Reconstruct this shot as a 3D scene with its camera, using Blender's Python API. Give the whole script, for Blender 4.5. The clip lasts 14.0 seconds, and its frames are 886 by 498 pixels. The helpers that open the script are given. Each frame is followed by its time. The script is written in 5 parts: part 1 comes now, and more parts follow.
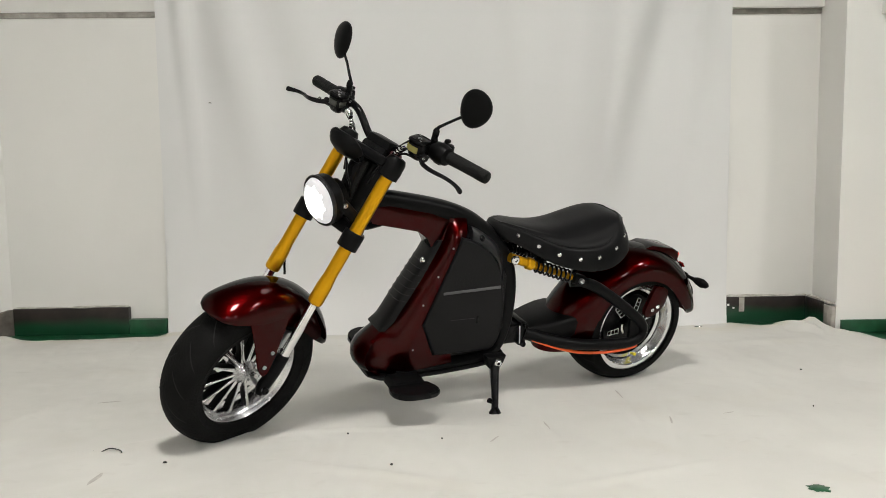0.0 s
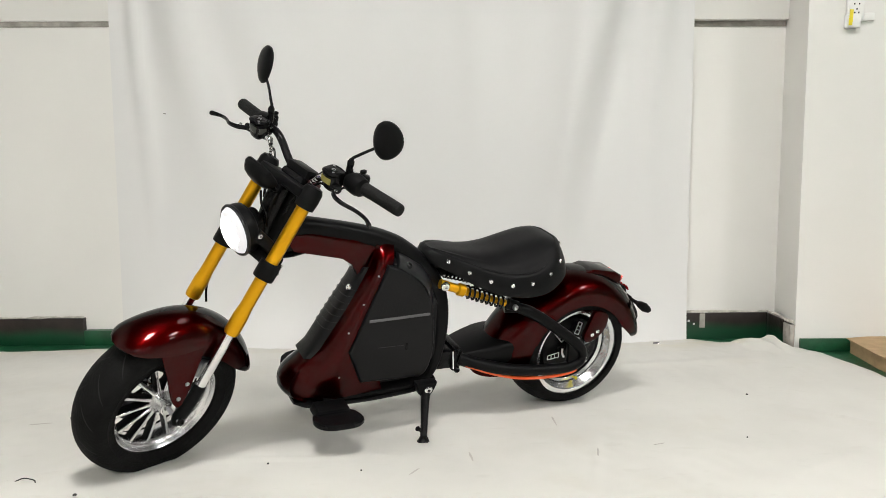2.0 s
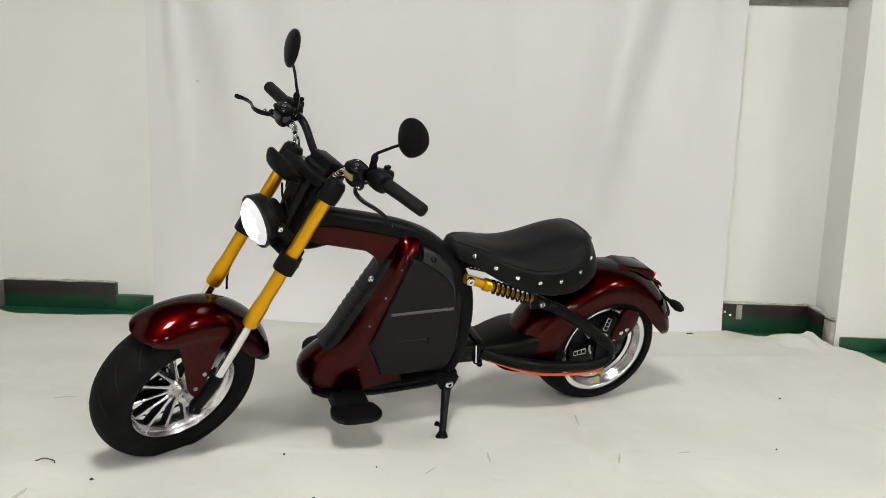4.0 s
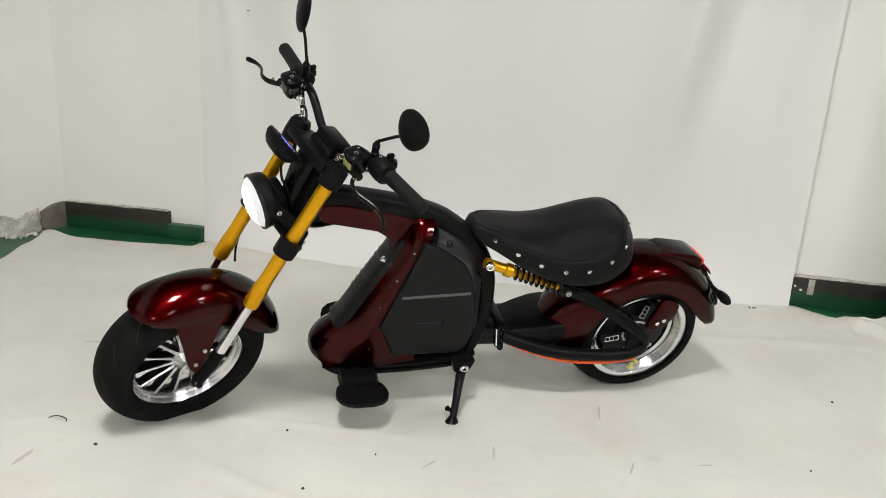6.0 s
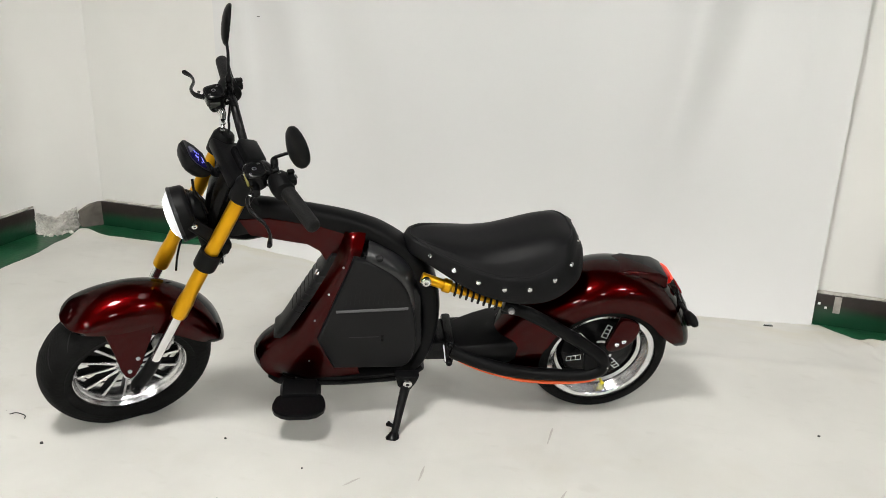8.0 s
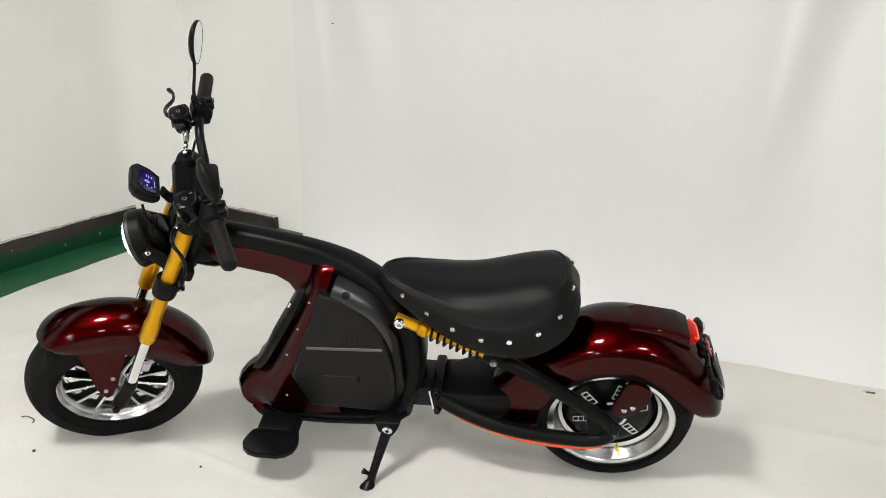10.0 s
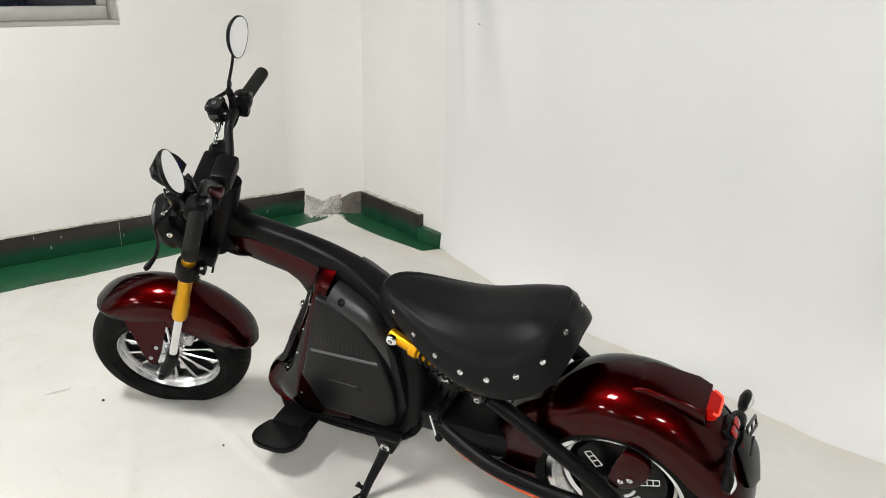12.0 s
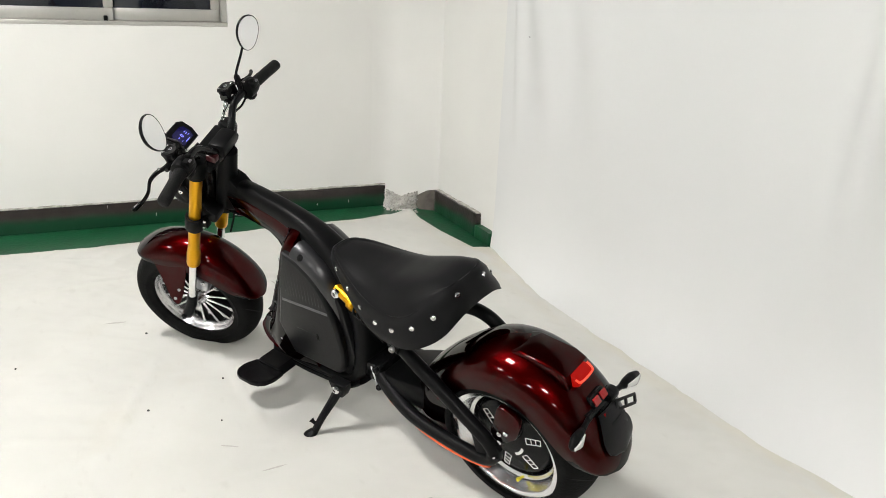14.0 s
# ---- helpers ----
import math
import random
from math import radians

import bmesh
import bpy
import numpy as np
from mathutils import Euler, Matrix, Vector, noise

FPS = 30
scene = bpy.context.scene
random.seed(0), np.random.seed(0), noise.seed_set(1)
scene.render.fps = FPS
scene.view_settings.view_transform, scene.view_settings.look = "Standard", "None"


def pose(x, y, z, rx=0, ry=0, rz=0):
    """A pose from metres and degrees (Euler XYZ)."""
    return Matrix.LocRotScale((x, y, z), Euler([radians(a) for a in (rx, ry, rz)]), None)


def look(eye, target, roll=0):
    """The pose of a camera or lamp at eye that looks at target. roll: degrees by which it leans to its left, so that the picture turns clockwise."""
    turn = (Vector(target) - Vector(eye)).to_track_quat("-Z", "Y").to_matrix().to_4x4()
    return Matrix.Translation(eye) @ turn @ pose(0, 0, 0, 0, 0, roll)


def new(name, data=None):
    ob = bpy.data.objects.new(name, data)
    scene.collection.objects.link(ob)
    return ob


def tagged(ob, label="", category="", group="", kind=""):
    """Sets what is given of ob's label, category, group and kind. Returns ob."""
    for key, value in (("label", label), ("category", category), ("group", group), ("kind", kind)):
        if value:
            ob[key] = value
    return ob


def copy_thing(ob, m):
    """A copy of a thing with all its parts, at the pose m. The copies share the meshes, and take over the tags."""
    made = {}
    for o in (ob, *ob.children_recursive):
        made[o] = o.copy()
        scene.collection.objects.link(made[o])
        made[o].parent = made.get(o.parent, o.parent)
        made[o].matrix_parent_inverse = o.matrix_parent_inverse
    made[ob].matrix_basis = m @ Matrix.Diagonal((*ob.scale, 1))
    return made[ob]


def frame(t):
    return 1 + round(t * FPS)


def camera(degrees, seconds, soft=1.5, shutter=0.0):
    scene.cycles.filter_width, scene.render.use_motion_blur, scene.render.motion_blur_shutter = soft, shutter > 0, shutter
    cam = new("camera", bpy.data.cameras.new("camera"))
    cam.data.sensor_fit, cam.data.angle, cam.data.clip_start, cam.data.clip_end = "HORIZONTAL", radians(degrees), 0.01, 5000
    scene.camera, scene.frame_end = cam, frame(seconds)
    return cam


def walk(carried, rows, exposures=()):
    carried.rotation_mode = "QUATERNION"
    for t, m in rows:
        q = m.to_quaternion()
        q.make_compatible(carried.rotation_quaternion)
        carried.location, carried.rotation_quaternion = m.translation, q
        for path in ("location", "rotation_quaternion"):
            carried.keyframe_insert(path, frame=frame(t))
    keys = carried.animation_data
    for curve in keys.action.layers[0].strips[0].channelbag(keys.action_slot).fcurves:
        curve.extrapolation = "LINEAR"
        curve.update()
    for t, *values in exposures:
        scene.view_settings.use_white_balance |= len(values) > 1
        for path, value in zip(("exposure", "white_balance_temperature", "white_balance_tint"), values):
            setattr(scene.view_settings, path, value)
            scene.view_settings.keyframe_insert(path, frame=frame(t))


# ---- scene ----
cam = camera(57.7, 14.0, soft=0.6)
PATH = [
    (0, (0.356, 0.204, 0.798), (0.399, 2.194, 0.601), -0.7),
    (0.5, (0.443, 0.228, 0.782), (0.454, 2.219, 0.593), -0.6),
    (1, (0.54, 0.265, 0.816), (0.544, 2.255, 0.617), -0.6),
    (1.5, (0.585, 0.283, 0.853), (0.601, 2.272, 0.641), -0.5),
    (2, (0.611, 0.249, 0.907), (0.634, 2.236, 0.686), -0.3),
    (2.5, (0.631, 0.149, 0.955), (0.63, 2.134, 0.707), 0.2),
    (3, (0.656, 0.114, 1.02), (0.609, 2.094, 0.743), 0.8),
    (3.2, (0.653, 0.137, 1.021), (0.597, 2.113, 0.723), 1.1),
    (5.3, (0.656, 0.582, 1.116), (0.478, 2.515, 0.634), 2.8),
    (5.5, (0.732, 0.581, 1.168), (0.5, 2.493, 0.628), 3.2),
    (6, (0.864, 0.574, 1.254), (0.561, 2.457, 0.651), 3.4),
    (6.5, (0.937, 0.602, 1.295), (0.614, 2.474, 0.669), 3.6),
    (7, (1.044, 0.669, 1.328), (0.639, 2.524, 0.699), 3.0),
    (7.5, (1.177, 0.726, 1.332), (0.689, 2.561, 0.702), 2.2),
    (8, (1.348, 0.773, 1.321), (0.768, 2.579, 0.686), 1.8),
    (8.5, (1.471, 0.868, 1.306), (0.79, 2.639, 0.675), 1.4),
    (8.7, (1.509, 0.930, 1.319), (0.779, 2.681, 0.683), 1.3),
    (11, (1.969, 1.479, 1.378), (0.711, 2.88, 0.704), 0.4),
    (11.5, (2.079, 1.627, 1.381), (0.677, 2.881, 0.699), 0.9),
    (12, (2.14, 1.793, 1.377), (0.655, 2.956, 0.711), 1.1),
    (12.5, (2.208, 1.923, 1.388), (0.641, 2.981, 0.738), 0.9),
    (13, (2.383, 2.066, 1.39), (0.711, 2.961, 0.752), 1.7),
    (13.5, (2.528, 2.142, 1.376), (0.815, 2.96, 0.746), 2.7),
    (14, (2.727, 2.154, 1.367), (1.013, 2.969, 0.736), 2.4),
]
walk(cam, [(t, look(eye, target, roll)) for t, eye, target, roll in PATH],
     exposures=[(0.0, -0.78, 6680, 10), (0.8, -0.68, 6660, 10), (1.5, -0.52, 6620, 10), (2.0, -0.50, 6600, 10), (2.5, -0.66, 6600, 10), (3.0, -0.66, 6600, 10), (5.5, -0.64, 6620, 10), (7.0, -0.57, 6600, 10), (8.5, -0.45, 6540, 10), (11.0, -0.40, 6520, 10), (14.0, -0.36, 6510, 10)])

# ---- light ----
world = bpy.data.worlds.new("night_room")
scene.world = world
world.use_nodes = True
world.node_tree.nodes["Background"].inputs["Color"].default_value = (0.02, 0.025, 0.04, 1)
world.node_tree.nodes["Background"].inputs["Strength"].default_value = 0.3
PANEL_POWER = 154.0
CEILING = 3.9


# ---- materials ----
def material(name, base, rough=0.5, metal=0.0, vary=0.12, scale=6.0, grain=60.0, bump=0.1, coat=0.0, coat_rough=0.03,
             emit=None, strength=0.0, spec=0.5, second=None, gloss_vary=0.0):
    m = bpy.data.materials.new(name)
    m.use_nodes = True
    nt = m.node_tree
    b = nt.nodes["Principled BSDF"]
    b.inputs["Roughness"].default_value = rough
    b.inputs["Metallic"].default_value = metal
    b.inputs["Coat Weight"].default_value = coat
    b.inputs["Coat Roughness"].default_value = coat_rough
    b.inputs["Specular IOR Level"].default_value = spec
    tc = nt.nodes.new("ShaderNodeTexCoord")
    n1 = nt.nodes.new("ShaderNodeTexNoise")
    n1.inputs["Scale"].default_value, n1.inputs["Detail"].default_value = scale, 5
    nt.links.new(tc.outputs["Object"], n1.inputs["Vector"])
    ramp = nt.nodes.new("ShaderNodeMix")
    ramp.data_type = "RGBA"
    dark = second or tuple(c * (1 - vary) for c in base)
    light = tuple(min(1, c * (1 + vary * 0.6)) for c in base)
    ramp.inputs[6].default_value, ramp.inputs[7].default_value = (*dark, 1), (*light, 1)
    mr = nt.nodes.new("ShaderNodeMapRange")
    mr.inputs["From Min"].default_value, mr.inputs["From Max"].default_value = 0.3, 0.7
    nt.links.new(n1.outputs["Fac"], mr.inputs["Value"])
    nt.links.new(mr.outputs["Result"], ramp.inputs[0])
    nt.links.new(ramp.outputs[2], b.inputs["Base Color"])
    if gloss_vary:
        mg = nt.nodes.new("ShaderNodeMapRange")
        mg.inputs["To Min"].default_value, mg.inputs["To Max"].default_value = rough - gloss_vary, rough + gloss_vary
        nt.links.new(n1.outputs["Fac"], mg.inputs["Value"])
        nt.links.new(mg.outputs["Result"], b.inputs["Roughness"])
    if bump:
        n2 = nt.nodes.new("ShaderNodeTexNoise")
        n2.inputs["Scale"].default_value, n2.inputs["Detail"].default_value = grain, 3
        nt.links.new(tc.outputs["Object"], n2.inputs["Vector"])
        bp = nt.nodes.new("ShaderNodeBump")
        bp.inputs["Strength"].default_value, bp.inputs["Distance"].default_value = bump, 0.01
        nt.links.new(n2.outputs["Fac"], bp.inputs["Height"])
        nt.links.new(bp.outputs["Normal"], b.inputs["Normal"])
    if emit:
        b.inputs["Emission Color"].default_value = (*emit, 1)
        b.inputs["Emission Strength"].default_value = strength
    return m


WALL = material("white_wall_paint", (0.735, 0.727, 0.70), 0.7, vary=0.05, scale=1.3, grain=25, bump=0.06)
CLOTH = material("white_backdrop_cloth", (0.685, 0.685, 0.68), 0.9, vary=0.03, scale=0.9, grain=420, bump=0.02)
FLOORCLOTH = material("white_floor_cloth", (0.608, 0.599, 0.566), 0.55, vary=0.07, scale=2.4, grain=420, bump=0.03)
# Grey for the unseen far walls, kept dark to cut the fill light.
FARWALL = material("fill_cutting_grey", (0.30, 0.29, 0.28), 0.8, vary=0.1, scale=1.2)
CEIL = material("dark_ceiling", (0.08, 0.08, 0.08), 0.9, vary=0.2, scale=2)
GREEN = material("green_floor_paint", (0.010, 0.085, 0.035), 0.35, vary=0.5, scale=9, grain=45, bump=0.15, gloss_vary=0.1)
CEMENT = material("grey_cement", (0.33, 0.31, 0.28), 0.9, vary=0.4, scale=14, grain=50, bump=0.6)
LIP = material("pale_mortar", (0.60, 0.58, 0.54), 0.9, second=(0.30, 0.28, 0.25), scale=24, grain=80, bump=0.5)
PLASTER = material("broken_plaster", (0.68, 0.66, 0.62), 0.95, second=(0.26, 0.25, 0.225), scale=13, grain=90, bump=0.6)
SMEAR = material("grey_dirt", (0.50, 0.48, 0.45), 0.9, vary=0.2, scale=30)
SCRAP = material("dark_scrap", (0.03, 0.03, 0.03), 0.7, vary=0.3, scale=40)
ALU = material("aluminium_window", (0.55, 0.54, 0.51), 0.38, metal=0.7, vary=0.1, scale=5)
GLASSDARK = material("night_glass", (0.010, 0.012, 0.018), 0.05, vary=0.3, scale=1.5, bump=0, spec=0.5)
# Blue that stands in for the bluish reflection in the night panes.
BLUE_REFLECTION = material("blue_reflection", (0.015, 0.04, 0.14), 0.9, vary=0.3, scale=8)
CARD = material("brown_cardboard", (0.42, 0.29, 0.16), 0.85, vary=0.15, scale=20, grain=120, bump=0.15)
PLASTICW = material("white_plastic", (0.75, 0.75, 0.73), 0.4, vary=0.04)
YELLOW = material("yellow_tape", (0.75, 0.62, 0.02), 0.5, vary=0.1)
RED = material("candy_red_paint", (0.035, 0.00025, 0.0004), 0.32, metal=1.0, vary=0.06, scale=400, bump=0, coat=1.0, coat_rough=0.015)
RED.node_tree.nodes["Principled BSDF"].inputs["Coat IOR"].default_value = 1.25
RED.node_tree.nodes["Principled BSDF"].inputs["Specular Tint"].default_value = (0.12, 0.006, 0.006, 1)
MATTE = material("matte_black_paint", (0.004, 0.004, 0.0043), 0.40, spec=0.10, vary=0.2, scale=12, grain=180, bump=0.04, gloss_vary=0.06)
SATIN = material("satin_black_panel", (0.005, 0.005, 0.0056), 0.36, spec=0.19, vary=0.25, scale=9, grain=320, bump=0.08, gloss_vary=0.06)
SHOULDER = material("satin_black_sheen", (0.008, 0.008, 0.0095), 0.33, spec=0.65, vary=0.2, scale=9, grain=320, bump=0.04)
GLOSSB = material("gloss_black_plastic", (0.005, 0.005, 0.0055), 0.25, spec=0.15, vary=0.2, scale=15, grain=150, bump=0.02)
RUBBER = material("tyre_rubber", (0.008, 0.008, 0.008), 0.65, spec=0.05, vary=0.3, scale=22, grain=140, bump=0.25)
GRIP = material("grip_rubber", (0.010, 0.010, 0.010), 0.6, spec=0.1, vary=0.2, scale=30, grain=260, bump=0.3)
LEATHER = material("black_leather", (0.006, 0.006, 0.0065), 0.44, spec=0.11, vary=0.2, scale=16, grain=330, bump=0.05, gloss_vary=0.05)
MAROON = material("maroon_plastic", (0.05, 0.004, 0.006), 0.3, vary=0.15, scale=40, bump=0, coat=0.3)
GOLD = material("gold_anodised", (0.70, 0.35, 0.008), 0.31, metal=0.85, vary=0.06, scale=10, bump=0)
CHROME = material("polished_chrome", (0.80, 0.80, 0.80), 0.13, metal=1.0, vary=0.06, scale=18, bump=0)
RIMSIL = material("polished_rim", (0.80, 0.80, 0.81), 0.26, metal=1.0, vary=0.08, scale=14, bump=0)
DARKSTEEL = material("dark_steel", (0.05, 0.05, 0.052), 0.4, metal=1.0, vary=0.2, scale=60, bump=0)
STEEL = material("brushed_steel", (0.52, 0.52, 0.53), 0.32, metal=1.0, vary=0.1, scale=30, bump=0)
ORANGE = material("orange_cable", (0.85, 0.11, 0.02), 0.5, vary=0.1)
LAMP = material("headlight_lens", (0.30, 0.30, 0.32), 0.1, vary=0.5, scale=60, bump=0, emit=(1, 0.99, 1.0), strength=0.95)
LED = material("led_chip", (1, 1, 1), 0.3, vary=0, bump=0, emit=(1, 1, 1), strength=7.0)
TAIL = material("red_tail_lens", (0.06, 0.001, 0.001), 0.3, vary=0.1, bump=0, spec=0.1, emit=(1, 0.012, 0.006), strength=0.42)
TAILBAR = material("lit_red_bar", (0.8, 0.05, 0.03), 0.3, vary=0, bump=0, emit=(1, 0.07, 0.03), strength=1.1)
REFLECT = material("red_reflector", (0.26, 0.004, 0.005), 0.25, vary=0.1, bump=0, coat=0.3)
CLEARL = material("clear_lens", (0.7, 0.7, 0.68), 0.15, vary=0.1, bump=0, coat=0.6)
MIRROR = material("mirror_glass", (0.92, 0.92, 0.92), 0.01, metal=1.0, vary=0, bump=0)
SCREEN = material("display_screen", (0.005, 0.004, 0.02), 0.1, vary=0, bump=0, emit=(0.02, 0.01, 0.35), strength=0.12)
DIGIT = material("display_digit", (0.2, 0.2, 0.9), 0.3, vary=0, bump=0, emit=(0.22, 0.25, 1.0), strength=1.3)
SMOKED = material("smoked_window", (0.05, 0.052, 0.045), 0.15, vary=0.2, scale=30, bump=0, coat=0.5)
FLUID = material("fluid_window", (0.27, 0.24, 0.06), 0.2, vary=0.2, scale=30, bump=0, coat=0.4)
DECAL = material("white_print", (0.8, 0.8, 0.8), 0.5, vary=0.02, bump=0)
GREYBAR = material("grey_strip", (0.085, 0.085, 0.09), 0.4, vary=0.1)
DIFFUSER = material("lamp_diffuser", (0.9, 0.9, 0.9), 0.6, vary=0, bump=0, emit=(1.0, 0.985, 0.955), strength=PANEL_POWER)


def board_paint():
    """Dark brown skirting tile whose lower part is painted green, with a wavering line between."""
    m = material("skirting_paint", (0.02, 0.014, 0.012), 0.3, vary=0.4, scale=14, grain=60, bump=0.12)
    nt = m.node_tree
    b = nt.nodes["Principled BSDF"]
    old = b.inputs["Base Color"].links[0].from_socket
    geo = nt.nodes.new("ShaderNodeNewGeometry")
    sep = nt.nodes.new("ShaderNodeSeparateXYZ")
    nt.links.new(geo.outputs["Position"], sep.inputs[0])
    nz = nt.nodes.new("ShaderNodeTexNoise")
    nz.inputs["Scale"].default_value = 5.0
    nt.links.new(geo.outputs["Position"], nz.inputs["Vector"])
    ma = nt.nodes.new("ShaderNodeMath")
    ma.operation = "MULTIPLY_ADD"
    ma.inputs[1].default_value = 0.05
    nt.links.new(nz.outputs["Fac"], ma.inputs[0])
    nt.links.new(sep.outputs["Z"], ma.inputs[2])
    mr = nt.nodes.new("ShaderNodeMapRange")
    mr.inputs["From Min"].default_value, mr.inputs["From Max"].default_value = 0.075, 0.115
    nt.links.new(ma.outputs[0], mr.inputs["Value"])
    mix = nt.nodes.new("ShaderNodeMix")
    mix.data_type = "RGBA"
    mix.inputs[6].default_value = (0.006, 0.05, 0.022, 1)
    nt.links.new(mr.outputs["Result"], mix.inputs[0])
    nt.links.new(old, mix.inputs[7])
    nt.links.new(mix.outputs[2], b.inputs["Base Color"])
    return m


BOARD = board_paint()


def dirty_cloth(m, band):
    """Adds broad grey smudges, and a yellowed dirt band along the foot of the backdrop."""
    nt = m.node_tree
    b = nt.nodes["Principled BSDF"]
    old = b.inputs["Base Color"].links[0].from_socket
    geo = nt.nodes.new("ShaderNodeNewGeometry")

    def noise_mask(scale, lo, hi, stretch=(1, 1, 1)):
        mp = nt.nodes.new("ShaderNodeMapping")
        mp.inputs["Scale"].default_value = stretch
        nt.links.new(geo.outputs["Position"], mp.inputs["Vector"])
        nz = nt.nodes.new("ShaderNodeTexNoise")
        nz.inputs["Scale"].default_value, nz.inputs["Detail"].default_value = scale, 6
        nt.links.new(mp.outputs["Vector"], nz.inputs["Vector"])
        mr = nt.nodes.new("ShaderNodeMapRange")
        mr.inputs["From Min"].default_value, mr.inputs["From Max"].default_value = lo, hi
        nt.links.new(nz.outputs["Fac"], mr.inputs["Value"])
        return mr.outputs["Result"]

    def mix(fac, a, colour):
        mx = nt.nodes.new("ShaderNodeMix")
        mx.data_type = "RGBA"
        nt.links.new(fac, mx.inputs[0])
        nt.links.new(a, mx.inputs[6])
        mx.inputs[7].default_value = (*colour, 1)
        return mx.outputs[2]

    def times(a, k):
        ma = nt.nodes.new("ShaderNodeMath")
        ma.operation = "MULTIPLY"
        nt.links.new(a, ma.inputs[0])
        if isinstance(k, float):
            ma.inputs[1].default_value = k
        else:
            nt.links.new(k, ma.inputs[1])
        return ma.outputs[0]

    out = mix(times(noise_mask(2.6, 0.56, 0.78), 0.45), old, (0.52, 0.49, 0.42))
    out = mix(times(noise_mask(9.0, 0.62, 0.75, (1.0, 2.2, 1)), 0.35), out, (0.50, 0.485, 0.45))
    if band:
        sep = nt.nodes.new("ShaderNodeSeparateXYZ")
        nt.links.new(geo.outputs["Position"], sep.inputs[0])
        lo = nt.nodes.new("ShaderNodeMapRange")
        lo.inputs["From Min"].default_value, lo.inputs["From Max"].default_value = 3.92, 4.06
        nt.links.new(sep.outputs["Y"], lo.inputs["Value"])
        out = mix(times(times(lo.outputs["Result"], noise_mask(5.0, 0.38, 0.62, (0.7, 2.5, 1))), 0.38), out, (0.58, 0.53, 0.40))
    nt.links.new(out, b.inputs["Base Color"])


dirty_cloth(FLOORCLOTH, True)


# ---- mesh helpers ----
def mesh_object(name, bm, mat, parent=None, label="", angle=35, m=None):
    bmesh.ops.recalc_face_normals(bm, faces=bm.faces)
    me = bpy.data.meshes.new(name)
    bm.to_mesh(me)
    bm.free()
    for p in me.polygons:
        p.use_smooth = True
    me.set_sharp_from_angle(angle=radians(angle))
    for one in mat if isinstance(mat, (list, tuple)) else [mat]:
        me.materials.append(one)
    ob = new(name, me)
    if parent:
        ob.parent = parent
    if m is not None:
        ob.matrix_local = m
    return tagged(ob, label)


def part(name, bm, mat, parent, label="", m=None, angle=35):
    return mesh_object(name, bm, mat, parent, label, angle, m)


def thing(name, label, category, at=None, group=""):
    ob = new(name)
    if at is not None:
        ob.matrix_world = at
    return tagged(ob, label, category, group)


def spline(pts, per=6):
    """Catmull-Rom through the points."""
    p = [Vector(q) for q in pts]
    if len(p) < 3:
        return p
    p = [2 * p[0] - p[1], *p, 2 * p[-1] - p[-2]]
    out = []
    for i in range(1, len(p) - 2):
        for k in range(per):
            t = k / per
            a, b, c, d = p[i - 1], p[i], p[i + 1], p[i + 2]
            out.append(0.5 * (2 * b + (c - a) * t + (2 * a - 5 * b + 4 * c - d) * t * t + (3 * b - a - 3 * c + d) * t ** 3))
    out.append(p[-2])
    return out


def tube(pts, r, seg=12, per=6, side=None, bm=None, cap=True, power=2.0):
    """A swept tube. r: a radius, or one (half across, half up) or radius for each point. side: the direction that stays across."""
    bm = bm or bmesh.new()
    path = spline(pts, per)
    n = len(path)
    rs = [r] * len(pts) if not isinstance(r, list) else r
    rs = [(q, q) if not isinstance(q, tuple) else q for q in rs]
    rings = []
    u = None
    for i, q in enumerate(path):
        d = (path[min(i + 1, n - 1)] - path[max(i - 1, 0)]).normalized()
        if side is not None:
            u = Vector(side)
        elif u is None:
            u = d.orthogonal()
        u = (u - d * u.dot(d)).normalized()
        v = d.cross(u)
        f = i / max(1, n - 1) * (len(pts) - 1)
        k = min(int(f), len(pts) - 2)
        a = rs[k][0] + (rs[k + 1][0] - rs[k][0]) * (f - k)
        b = rs[k][1] + (rs[k + 1][1] - rs[k][1]) * (f - k)
        ring = []
        for s in range(seg):
            c, e = math.cos(2 * math.pi * s / seg), math.sin(2 * math.pi * s / seg)
            c = math.copysign(abs(c) ** (2 / power), c)
            e = math.copysign(abs(e) ** (2 / power), e)
            ring.append(bm.verts.new(q + u * (a * c) + v * (b * e)))
        rings.append(ring)
    for a, b in zip(rings, rings[1:]):
        for s in range(seg):
            bm.faces.new((a[s], a[(s + 1) % seg], b[(s + 1) % seg], b[s]))
    if cap:
        bm.faces.new(rings[0][::-1])
        bm.faces.new(rings[-1])
    return bm


def loft(rings, closed=True, caps=True, bm=None):
    bm = bm or bmesh.new()
    vs = [[bm.verts.new(q) for q in ring] for ring in rings]
    for a, b in zip(vs, vs[1:]):
        n = len(a)
        for s in range(n if closed else n - 1):
            bm.faces.new((a[s], a[(s + 1) % n], b[(s + 1) % n], b[s]))
    if caps and closed:
        bm.faces.new(vs[0][::-1])
        bm.faces.new(vs[-1])
    return bm


